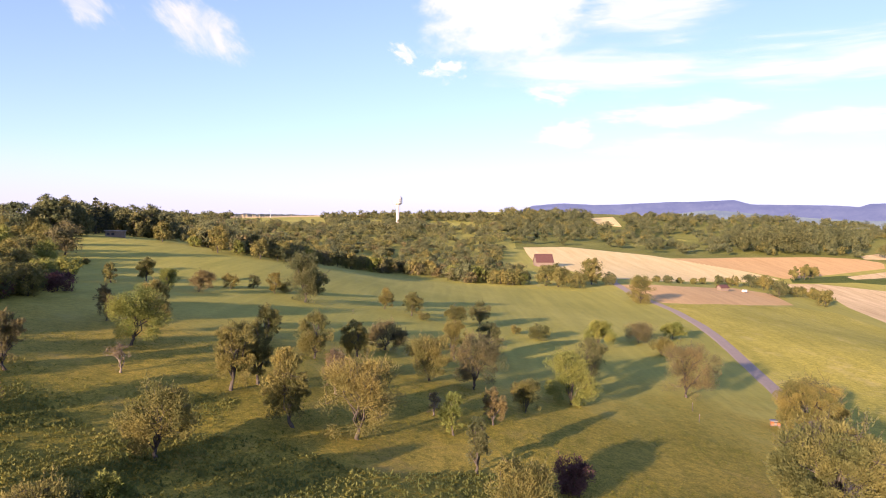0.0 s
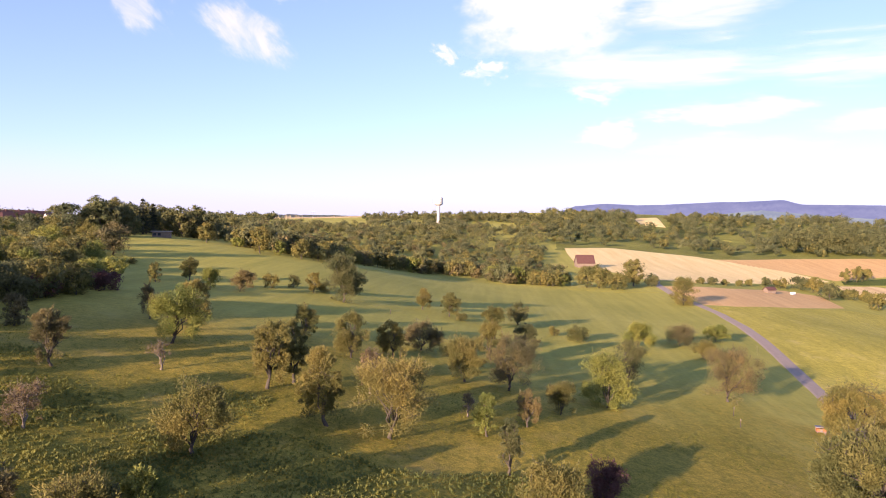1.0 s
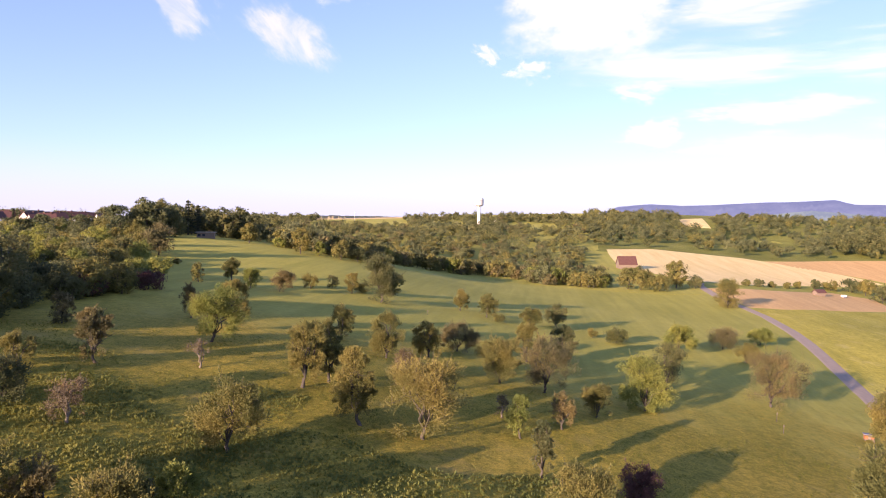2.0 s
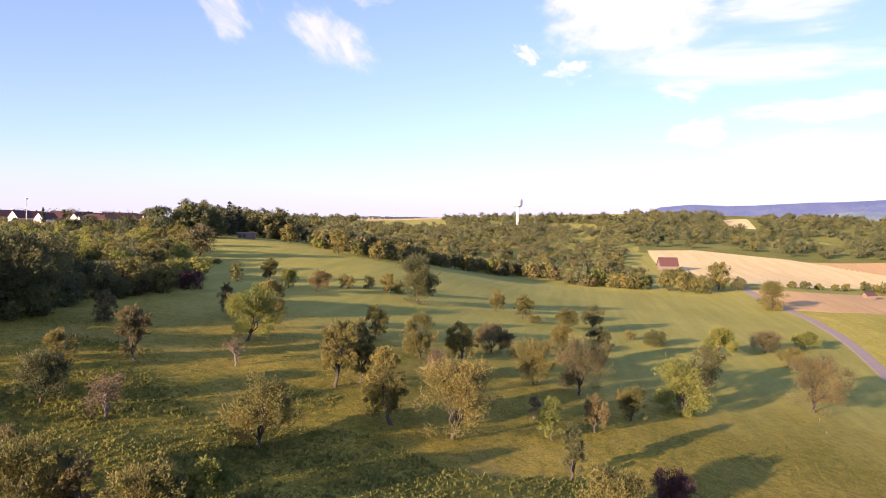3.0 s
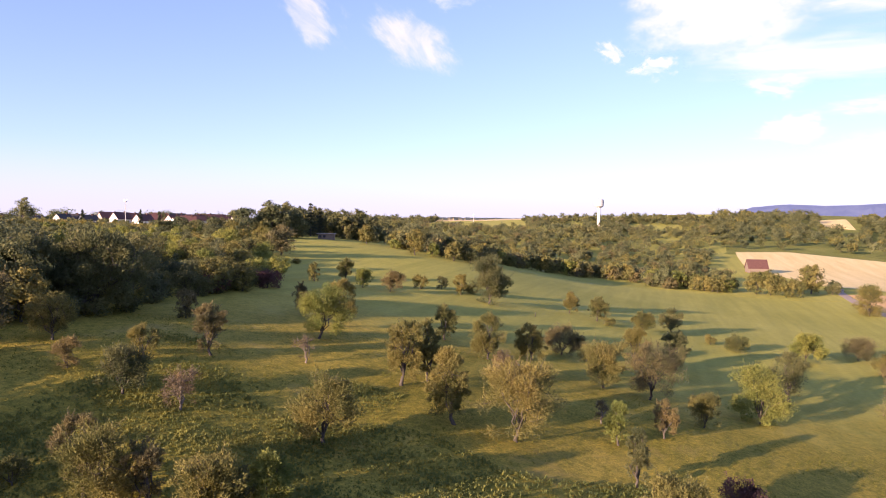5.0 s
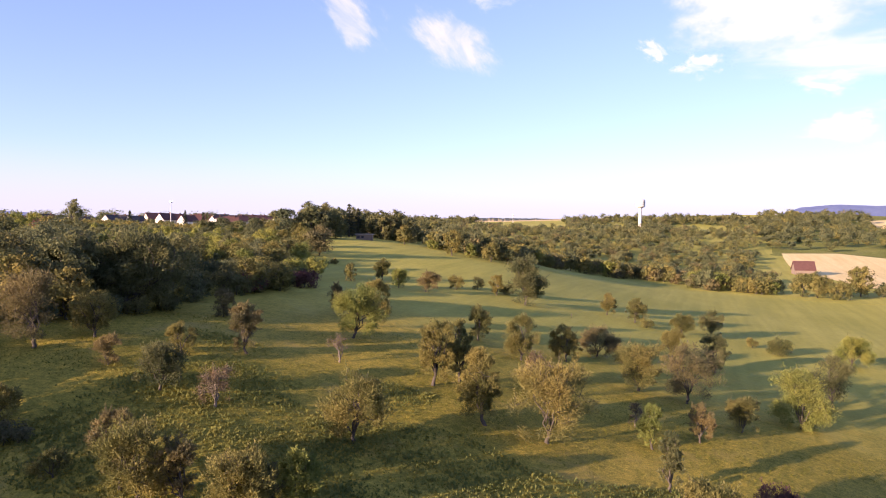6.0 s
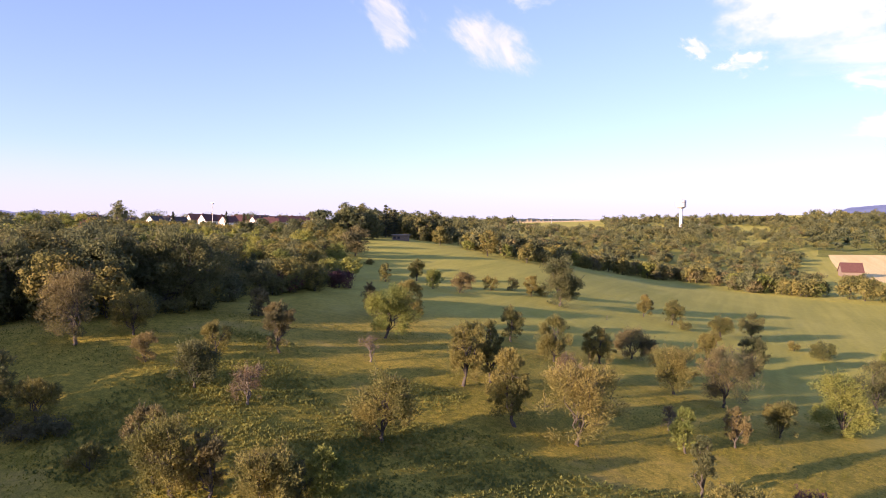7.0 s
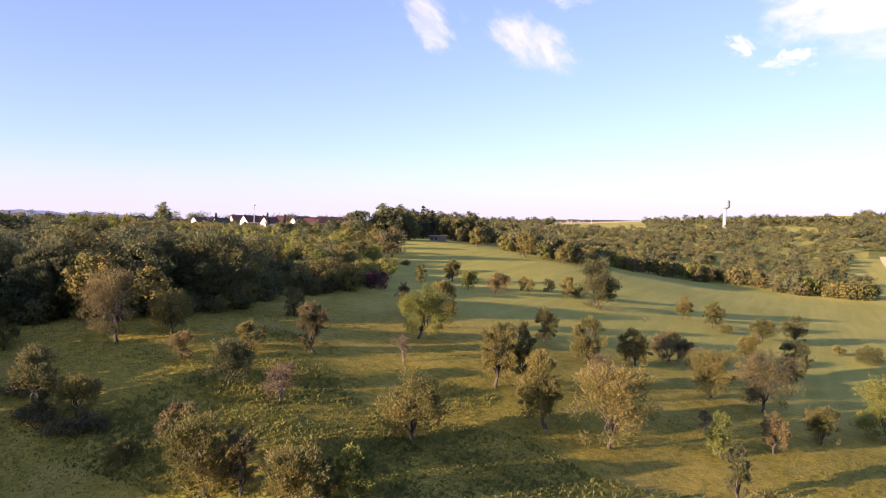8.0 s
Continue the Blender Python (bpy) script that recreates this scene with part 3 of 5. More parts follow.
orchard_tree(-26.2, 38.3, 4.5, 2.5, -0.3, "rust")
orchard_tree(-21.8, 38.5, 4.1, 4.7, -0.1, "olive")
orchard_tree(-19.1, 41.4, 3.7, 2.9, -0.1, "bright")
orchard_tree(-20.9, 40.2, 2.8, 1.9, 0.2, "dark")
orchard_tree(6.6, 54.2, 4.6, 5.6, -0.3, "bush")
orchard_tree(11.6, 61.4, 3.4, 3.6, -0.2, "plum")
orchard_tree(52.7, 103.1, 8.5, 10.0, 0.3, "walnut")
orchard_tree(36.2, 64.8, 10.1, 12.1, -0.4, "walnut")
orchard_tree(70.5, 255.1, 9.6, 9.4, 0.0, "bush")
orchard_tree(-64.0, 46.9, 3.1, 2.6, -0.3, "olive")



def field_tree(x, y, H, W, style):
    """A tree or bush farther off, with coarser leaf sprays."""
    COUNT[0] += 1
    r = math.hypot(x, y)
    bush = H < 4.0
    kw = dict(stem=0.2, low=0.12 if bush else 0.05, leaves=1.15, size=0.0009 * r + 0.05, limbs=9, twigs=24, gaps=0.08, clump=0.17, skirt=16 if bush else 7)
    label = {"olive": "olive-green leafy", "bright": "sunlit yellow-green", "dark": "dense dark green", "pale": "pale grey-green", "rust": "dry reddish-brown", "plum": "dark brownish"}[style]
    label += " bush at the meadow's edge" if bush else " tree standing in the meadow"
    return tree("bush" if bush else "field_tree", grow(500 + COUNT[0], H, W, 0.0, **kw), LEAF[style], BARK, label, "bush" if bush else "tree", (x, y))


field_tree(65, 313, 12.1, 9.9, "olive")
field_tree(55, 296, 6.5, 10.0, "olive")
field_tree(73, 315, 5.4, 6.9, "dark")
field_tree(48, 298, 9.4, 8.4, "olive")
field_tree(43, 299, 8.7, 8.2, "pale")
field_tree(55, 320, 6.0, 7.6, "olive")
field_tree(93, 342, 2.7, 3.2, "dark")
field_tree(105, 354, 2.8, 3.9, "olive")
field_tree(112, 357, 3.6, 5.1, "dark")
field_tree(121, 367, 2.9, 4.0, "olive")
field_tree(131, 376, 3.0, 4.4, "olive")
field_tree(142, 392, 3.4, 4.3, "olive")
field_tree(155, 405, 5.1, 6.4, "dark")
field_tree(165, 409, 5.5, 8.7, "olive")
field_tree(180, 419, 7.2, 11.5, "dark")
field_tree(184, 412, 8.4, 10.0, "olive")
field_tree(179, 382, 8.7, 11.4, "dark")
field_tree(198, 401, 5.4, 10.7, "olive")
field_tree(206, 400, 6.0, 7.2, "olive")
field_tree(196, 368, 9.0, 10.7, "olive")
field_tree(235, 481, 10.6, 6.0, "olive")
field_tree(247, 491, 11.2, 7.7, "olive")
field_tree(259, 502, 8.7, 7.1, "olive")
field_tree(-66, 211, 8.0, 6.3, "olive")
field_tree(-61, 214, 4.5, 4.5, "bright")
field_tree(-60, 220, 4.2, 3.5, "dark")
field_tree(-54, 213, 5.8, 5.8, "olive")
field_tree(-87, 223, 6.1, 6.3, "olive")
field_tree(-46, 224, 4.6, 7.0, "dark")
field_tree(-77, 223, 3.0, 4.4, "bright")
field_tree(-50, 218, 4.5, 5.5, "dark")
field_tree(-84, 114, 5.1, 3.8, "olive")
field_tree(-78, 119, 5.2, 5.6, "pale")
field_tree(-81, 135, 5.0, 7.5, "olive")
field_tree(-88, 152, 5.0, 4.6, "dark")
field_tree(-87, 166, 7.6, 8.3, "rust")
field_tree(-67, 128, 4.5, 4.8, "bright")
field_tree(-70, 114, 2.8, 6.2, "bright")
field_tree(-70, 124, 3.2, 3.7, "olive")
field_tree(-71, 106, 3.0, 4.2, "pale")
field_tree(-61, 132, 3.7, 2.4, "olive")
field_tree(-64, 95, 3.8, 4.7, "dark")
field_tree(-62, 99, 3.3, 4.8, "plum")
field_tree(-61, 105, 3.1, 4.8, "dark")
field_tree(-60, 112, 3.0, 5.1, "plum")
field_tree(-52, 78, 3.6, 2.8, "rust")
field_tree(-89, 128, 3.2, 3.4, "olive")
field_tree(-92, 142, 4.0, 5.3, "olive")
field_tree(-78, 157, 1.1, 2.2, "olive")


# ---- woods: prototypes, then copies along the edges ----
def wood_tree(k, H, W, leaf, where, size, label, name="wood_tree", group="woodland edge trees"):
    kw = dict(stem=0.16, low=0.06, leaves=1.05, size=size, limbs=8, twigs=0, gaps=0.05, clump=0.17, skirt=10)
    return tree(name, grow(900 + k, H, W, 0.0, **kw), leaf, BARK, label, "tree", where, 0.0, group)


PLACE = random.Random(7)


def spread_copies(protos, spots, smin, smax):
    for x, y in spots:
        s = PLACE.uniform(smin, smax)
        m = pose(x, y, land_at(x, y) - 0.1, 0, 0, PLACE.uniform(0, 360)) @ Matrix.Diagonal((s * PLACE.uniform(0.9, 1.15), s * PLACE.uniform(0.9, 1.15), s, 1))
        copy_thing(PLACE.choice(protos), m)


EDGE_AZ = np.array([-26, -20, -17.2, -14.5, -11.6, -10.0, -8.2, -6.5, -3.8, -1, 1.6, 5.2, 9.8, 12.3])
EDGE_R = np.array([262, 240, 236, 226, 235, 262, 305, 300, 318, 318, 290, 293, 310, 322])


# the edge of the orchard woods beyond the meadow
edge = [wood_tree(k, h, w, LEAF[s], polar(a, np.interp(a, EDGE_AZ, EDGE_R) + 6), 0.42, t) for k, (h, w, s, a, t) in enumerate((
    (6.8, 7.0, "wood", -15.5, "round olive-green tree at the edge of the woods"),
    (6.2, 6.0, "olive", -9.0, "olive fruit tree at the edge of the woods"),
    (7.4, 7.2, "dark", -5.0, "dark green tree at the edge of the woods"),
    (5.6, 6.2, "rust", -2.0, "brownish fruit tree at the edge of the woods"),
    (6.4, 7.6, "bright", 0.8, "yellow-green tree at the edge of the woods"),
    (6.0, 6.4, "pale", 4.0, "pale grey-green tree at the edge of the woods")))]
spots = []
for i in range(95):
    a = -19 + 25.6 * (i + PLACE.random()) / 95
    r = float(np.interp(a, EDGE_AZ, EDGE_R)) + PLACE.choice((3, 9, 16, 24)) + PLACE.uniform(-3, 3)
    spots.append(polar(a, r))
spread_copies(edge, spots, 0.7, 1.15)

# the thicket on the near hillside
thicket = [wood_tree(20 + k, h, w, LEAF[s], p, 0.215, t, "thicket_tree", "thicket on the hillside") for k, (h, w, s, p, t) in enumerate((
    (8.6, 8.0, "dark", (-64, 64), "tall dark green tree in the shaded thicket"),
    (8.0, 8.4, "wood", (-73, 60), "broad green tree in the thicket"),
    (7.6, 7.0, "olive", (-80, 78), "olive-green tree in the thicket"),
    (7.0, 7.2, "bright", (-78, 50), "sunlit yellow-green tree in the thicket")))]
spots = [(-61, 71), (-63, 79), (-68, 72), (-69, 61), (-66, 86), (-70, 80), (-76, 68), (-75, 88), (-82, 66), (-84, 88), (-90, 74), (-92, 94), (-98, 84), (-88, 56),
         (-61, 62), (-65, 58), (-72, 56), (-77, 60), (-82, 56), (-67, 66), (-66, 76), (-73, 75), (-80, 42), (-86, 48), (-96, 62), (-104, 74), (-110, 92), (-104, 104), (-96, 110), (-86, 104), (-72, 94), (-76, 100)]
spread_copies([thicket[0], thicket[1], thicket[1], thicket[2], thicket[3]], spots, 0.78, 1.05)
# the great dark trees at its front
for k, (x, y, h, w, st, t) in enumerate(((-61.5, 73.5, 10.8, 11.5, "dark", "great dark spreading tree at the front of the thicket"), (-67.5, 68.0, 10.2, 9.5, "dark", "tall dark tree in the shaded thicket"),
                                      (-71.5, 57.5, 9.6, 9.6, "wood", "leafy spreading tree with large sunlit boughs"), (-79.0, 63.0, 9.8, 9.0, "wood", "tall green tree standing in the thicket"))):
    kw = dict(stem=0.14, low=0.1, leaves=1.5, size=0.17, limbs=13, twigs=120, gaps=0.06, clump=0.13, skirt=22, shell=56 if k != 2 else 34, slim=1.15, most=16000)
    tree("thicket_tree", grow(960 + k, h, w, 0.0, **kw), LEAF[st], BARK, t, "tree", (x, y), 0.0, "thicket on the hillside")
tall_thicket = [wood_tree(35 + k, h, w, LEAF[s], p, 0.2, t, "thicket_tree", "thicket on the hillside") for k, (h, w, s, p, t) in enumerate((
    (12.4, 10.5, "dark", (-85, 70), "tall dark tree rising over the thicket"), (11.6, 10.0, "wood", (-80, 55), "tall green tree rising over the thicket")))]
spread_copies(tall_thicket, [(-90, 80), (-97, 72), (-86, 60), (-94, 90), (-78, 76)], 0.92, 1.08)
# bushes and small trees on the bank west of the meadow
spread_copies([thicket[1], thicket[2], thicket[2], thicket[3]], [polar(a, r) for a, r in ((-29.2, 132), (-31.5, 128), (-30.4, 146), (-33.0, 140), (-28.9, 162), (-31.2, 166), (-34.2, 160), (-29.4, 184), (-31.8, 188), (-34.0, 182),
              (-28.8, 205), (-30.6, 212), (-32.8, 208), (-29.6, 228), (-31.6, 232), (-35.5, 148), (-30.0, 120), (-32.2, 116))], 0.5, 0.82)
# it goes on along the slope beside and behind, mostly out of view
spots = [(PLACE.uniform(-165, -92), PLACE.uniform(-10, 112)) for i in range(52)]
# unseen trees left of the view, placed for the shade they cast
spots += [(-64, 34), (-66, 28), (-70, 36), (-69, 42), (-63, 11), (-67, 20), (-72, 26), (-76, 16), (-82, 28), (-88, 20), (-72, 6), (-84, 6), (-66, 0), (-94, 34), (-90, 42), (-100, 50)]
slope = [wood_tree(26 + k, h, 8.0, LEAF[s], p, 0.42, "broad tree in the thicket up the slope", "thicket_tree", "thicket on the hillside") for k, (h, s, p) in enumerate(((8.4, "dark", (-120, 20)), (7.6, "wood", (-130, 60)), (7.8, "olive", (-112, 48))))]
spots += [(-50, 13), (-55, 7), (-46, 18), (-60, 2), (-52, 2), (-47, 9)]
seen = [p for p in spots if p[1] > 38 and p[0] > -135]
spread_copies(thicket, seen, 0.95, 1.25)
spread_copies(slope, [p for p in spots if p not in seen], 1.0, 1.35)
# unseen trees, sized so their shadows reach the thicket's front and lower left ground
spread_copies(slope, [(-86, 29), (-91, 37), (-97, 33), (-95, 44), (-103, 42), (-106, 50), (-112, 40), (-92, 26), (-80, 36), (-84, 44), (-76, 30)], 1.5, 1.7)
spread_copies(slope, [(-56, 20), (-60, 13), (-58, 17), (-54, 15), (-68, 27)], 1.32, 1.42)
spread_copies(slope, [(-68, 24), (-77, 41), (-82, 32), (-78, 39), (-84, 38), (-62, 31)], 1.0, 1.15)

for x, y, h, w in ((-48.6, 39.3, 1.5, 3.4), (-44.7, 38.9, 1.2, 3.6), (-43.2, 40.5, 1.5, 3.0), (-53.9, 41.4, 1.4, 3.2)):
    field_tree(x, y, h, w, "rust")
# low dark hedge in front of it
hedge = [wood_tree(30 + k, 3.0, 4.6, LEAF[s], p, 0.17, "low dark hedge bush in the shade of the hillside", "hedge_bush", "hedge bushes") for k, (s, p) in enumerate((("dark", (-62, 95)), ("dark", (-63, 103)), ("wood", (-64, 111))))]
spread_copies(hedge, [(-66, 92), (-61.5, 99), (-64, 107), (-63, 115), (-66, 119), (-68, 113), (-69, 104), (-70, 97), (-63, 86), (-60, 77), (-59.5, 66), (-62, 59), (-70, 55), (-76, 54)], 0.75, 1.1)

# the tall wood behind the hut, and the trees up to the village
tall = [wood_tree(40 + k, h, w, LEAF[s], polar(a, r), 0.42, t, "forest_tree", "forest trees on the hilltop") for k, (h, w, s, a, r, t) in enumerate((
    (11.5, 10.0, "dark", -27.4, 262, "tall dark forest tree on the hilltop"),
    (10.5, 9.5, "wood", -28.6, 262, "tall green forest tree on the hilltop"),
    (9.0, 8.5, "dark", -23.0, 264, "broad dark forest tree by the hut")))]
spots = []
for i in range(34):
    a = -29.2 + 8.6 * (i + PLACE.random()) / 34
    spots.append(polar(a, PLACE.uniform(256, 300) + (16 if -26.6 < a < -23.2 else 0)))
spots += [(-107.5, 214), (-112, 206), (-117, 198), (-109, 209), (-127, 209), (-115, 203), (-121, 216)]
spread_copies(tall, spots, 0.72, 1.0)
spread_copies(tall, [polar(-37 + 8 * (i + PLACE.random()) / 18, PLACE.uniform(245, 290)) for i in range(18)], 0.42, 0.6)
spots = []
for i in range(46):
    a = PLACE.uniform(-64, -33)
    spots.append(polar(a, PLACE.uniform(150, 290 if a < -45 else 215)))
low = [p for p in spots if p[0] / p[1] > math.tan(radians(-45))]
spread_copies(thicket, [p for p in spots if p not in low], 0.62, 0.9)
spread_copies(thicket, [p for p in low if math.hypot(*p) < 195], 0.36, 0.56)


def conifer(x, y, H, W):
    """A dark fir: straight stem and whorls of hanging boughs."""
    rng = np.random.default_rng(int(abs(x) * 7 + abs(y)))
    V, F = [], []
    tube(V, F, [(0, 0, -0.2), (0, 0, H * 0.5), (0, 0, H)], [0.03 * H, 0.016 * H, 0.01], 6)
    pts = []
    for k in range(11):
        z = H * (0.1 + 0.082 * k)
        reach = W / 2 * (1 - k / 11.5) ** 0.85
        for j in range(7):
            a = rng.uniform(0, 6.28)
            e = np.array([math.cos(a) * reach, math.sin(a) * reach, z - 0.12 * reach])
            tube(V, F, [(0, 0, z), e], [0.04, 0.015], 3)
            t = rng.random((14, 1))
            pts.append(np.array([0, 0, z]) * (1 - t) + e * t + rng.normal(0, 0.16, (14, 3)))
    lv, lf = leaf_cards(np.concatenate(pts), 0.34, rng)
    return tree("fir_tree", ((np.array(V), F), (lv, lf)), LEAF["fir"], BARK, "dark pointed fir tree rising above the wood", "tree", (x, y))


for a, r, h in ((-27.1, 264, 12.5), (-26.4, 268, 11.0), (-27.9, 270, 11.0), (-39.2, 470, 10.0), (-43.0, 480, 9.0), (-37.9, 475, 9.0)):
    conifer(*polar(a, r, 6.4, 1.0), h, h * 0.42)
wood_tree(60, 11.0, 6.0, LEAF["wood"], polar(-46.7, 285, 6.4, 1.0), 0.22, "lone tall round tree on the skyline", "field_tree", "")


wood_tree(61, 6.2, 6.4, LEAF["plum"], polar(-48.6, 215, 6.4, 1.0), 0.2, "broad dark copper-brown tree below the village", "field_tree", "")


# ---- far woods, too many to count ----
def stuff_trees(name, spots, hmin, hmax, per, size, leaf, label, seed, slim=(0.95, 1.5)):
    rng = np.random.default_rng(seed)
    xy = np.array(spots)
    n = len(xy)
    z = land(xy[:, 0], xy[:, 1])
    H = rng.uniform(hmin, hmax, n)
    W = H * rng.uniform(slim[0], slim[1], n)
    # lobes of each crown
    lobes = 9
    g = rng.normal(size=(n, lobes, 3))
    g /= np.linalg.norm(g, axis=2, keepdims=True)
    lob = g * rng.uniform(0.3, 0.68, (n, lobes, 1))
    pick = rng.integers(lobes, size=(n, per))
    q = rng.normal(size=(n, per, 3))
    q /= np.linalg.norm(q, axis=2, keepdims=True)
    c = np.take_along_axis(lob, pick[..., None].repeat(3, 2), axis=1) + q * (0.38 * rng.random((n, per, 1)) ** 0.4)
    c = c * np.stack([W / 2, W / 2, H * 0.47], 1)[:, None]
    c[..., 2] += (H * 0.5)[:, None]
    c[..., 2] = np.maximum(c[..., 2], 0.1)
    c += np.stack([xy[:, 0], xy[:, 1], z], 1)[:, None]
    oo = np.take_along_axis(lob, pick[..., None].repeat(3, 2), axis=1)
    V, F = leaf_cards(c.reshape(-1, 3), size, rng, (0.6 * q + 0.6 * oo).reshape(-1, 3))
    ob = mesh_object(name, V, F, leaf)
    return tagged(ob, label, "woods", kind="stuff")


def scatter(n, a0, a1, r0, r1, keep=None, seed=1):
    """Evenly over the area between two headings and two distances (which may vary with heading)."""
    rng, out = random.Random(seed), []
    while len(out) < n:
        a = rng.uniform(a0, a1)
        lo, hi = (r0(a) if callable(r0) else r0), (r1(a) if callable(r1) else r1)
        r = math.sqrt(rng.uniform(lo * lo, hi * hi))
        if keep is None or keep(a, r):
            out.append(polar(a, r))
    return out


def wood_edge(a):
    return float(np.interp(a, EDGE_AZ, EDGE_R)) + 18


def no_glade(a, r):
    if -16.8 < a < -9.2 and r > 650:
        return False
    if -7.4 < a < -5.0 and 610 < r < 790:
        return False
    if -1.5 < a < 2.2 and 700 < r < 800:
        return False
    if -9.5 < a < -3 and r < 390 and math.sin(r * 0.35) < 0.1:
        return False
    if a > 4.6 and 390 < r < 560:
        return False
    return (math.sin(a * 2.1 + r * 0.013) + math.sin(r * 0.045 - a)) > -1.35


FAR_AZ = [5.0, 6.1, 9.8, 16, 22, 27.6, 31, 33, 42]
FAR_R = [560, 556, 600, 612, 668, 735, 752, 800, 830]


def far_edge(a):
    return float(np.interp(a, FAR_AZ, FAR_R))


def right_glade(a, r):
    if 16.0 < a < 19.5 and 690 < r < 770:
        return False
    if 11.6 < a < 14.2 and r > 800:
        return False
    return math.sin(a * 1.7 + r * 0.021) + math.sin(r * 0.05 + a) > -1.85


FLOOR = grass_mat("woodland_grass", (0.14, 0.15, 0.036), (0.18, 0.185, 0.046), (0.23, 0.225, 0.06), (0.22, 0.19, 0.07))
_a = [5.0 + 37 * k / 24 for k in range(25)]
sheet("woodland_floor", [polar(a, far_edge(a) + 480) for a in _a], [polar(a, far_edge(a) - 45) for a in _a], FLOOR, 0.05, "rough green grass under the distant belt of woods", "undergrowth", 60, 50)
for leaf_kind, count, words, sd in (("wood", 330, "dense orchard woods of olive-green trees", 11), ("rust", 80, "brownish fruit trees in the orchard woods", 31), ("dark", 130, "dark green trees in the orchard woods", 32), ("pale", 150, "pale green fruit trees in the orchard woods", 33)):
    stuff_trees("orchard_woods", scatter(count, -24, 6.2, wood_edge, lambda a: 470, no_glade, sd), 3.4, 7.4, 290, 0.38, LEAF[leaf_kind], words, sd)
for leaf_kind, count, words, sd in (("wood", 430, "distant wooded hillside of dull green trees", 12), ("rust", 80, "distant brownish trees on the hillside", 34), ("dark", 230, "distant dark trees on the hillside", 35), ("pale", 190, "distant pale green trees on the hillside", 36)):
    stuff_trees("far_woods", scatter(count, -26, 6.2, 470, 860, no_glade, sd), 4.2, 10.5, 220, 0.56, LEAF[leaf_kind], words, sd)
for leaf_kind, count, words, sd in (("wood", 470, "belt of distant woods behind the harvested fields", 13), ("dark", 260, "dark trees in the distant belt of woods", 37), ("pale", 150, "pale green trees in the distant belt of woods", 38)):
    stuff_trees("right_woods", scatter(count, 5.0, 42, lambda a: far_edge(a) - 10, lambda a: far_edge(a) + 400, right_glade, sd), 5.5, 15.0, 330, 0.68, LEAF[leaf_kind], words, sd)
stuff_trees("tall_woods", scatter(40, 22.2, 27.0, lambda a: far_edge(a) + 6, lambda a: far_edge(a) + 60, None, 6), 16, 27, 420, 0.85, LEAF["dark"], "tall dark oaks at the far edge of the fields", 14, (0.6, 0.95))
stuff_trees("poplars", scatter(26, 26.8, 30.8, lambda a: far_edge(a) + 5, lambda a: far_edge(a) + 40, None, 61), 24, 35, 420, 0.75, LEAF["wood"], "row of tall slender poplars beside the fields", 61, (0.22, 0.34))
stuff_trees("garden_trees", scatter(240, -50, -31, 262, 400, None, 41), 2.2, 4.4, 240, 0.30, LEAF["olive"], "garden trees in front of the village houses", 41)
stuff_trees("slope_orchard", scatter(110, -46, -32, 118, 180, None, 51), 2.8, 4.8, 420, 0.22, LEAF["wood"], "old orchard trees on the slope below the village", 51)
stuff_trees("slope_orchard", scatter(60, -46, -32, 118, 180, None, 54), 2.6, 4.4, 420, 0.22, LEAF["olive"], "olive-green orchard trees on the slope below the village", 54)
stuff_trees("garden_bushes", scatter(130, -46, -32, 180, 275, None, 52), 2.0, 4.2, 300, 0.24, LEAF["wood"], "garden bushes below the village houses", 52)
stuff_trees("garden_bushes", scatter(70, -46, -32, 180, 270, None, 53), 1.8, 3.8, 300, 0.24, LEAF["bright"], "sunlit garden bushes below the village houses", 53)
stuff_trees("village_trees", scatter(330, -68, -31, 320, 540, lambda a, r: math.sin(a * 1.3) + math.sin(r * 0.06) > -1.2, 7), 2.8, 5.0, 190, 0.42, LEAF["wood"], "garden trees round the village", 15)
stuff_trees("village_trees", scatter(170, -68, -31, 540, 720, lambda a, r: math.sin(a * 2.3) + math.sin(r * 0.05) > -0.9, 71), 8.5, 14.0, 240, 0.55, LEAF["dark"], "tall trees behind the village roofs", 72)
stuff_trees("hilltop_trees", scatter(200, 4.5, 36, 900, 1060, lambda a, r: not 10.4 < a < 13.8, 43), 4, 8, 110, 0.95, LEAF["wood"], "trees along the far hilltop", 43)
stuff_trees("ridge_trees", scatter(34, -7.5, -1.5, 630, 680, None, 42), 6, 9.5, 150, 0.8, LEAF["wood"], "trees below the tower", 42)
stuff_trees("tower_trees", scatter(22, -5.6, -2.2, 598, 630, None, 44), 7.5, 11, 260, 0.7, LEAF["wood"], "dense trees in front of the tower", 44)
stuff_trees("skyline_trees", scatter(170, -24, 8, 800, 900, lambda a, r: not -16 < a < -9.5, 8), 7, 13, 150, 0.95, LEAF["dark"], "row of trees along the skyline", 16)
stuff_trees("hillside_bushes", scatter(150, -66, -36, 110, 200, lambda a, r: a < -44 or r < 150, 9), 2.6, 5.6, 420, 0.26, LEAF["wood"], "mixed bushes covering the hillside", 17)


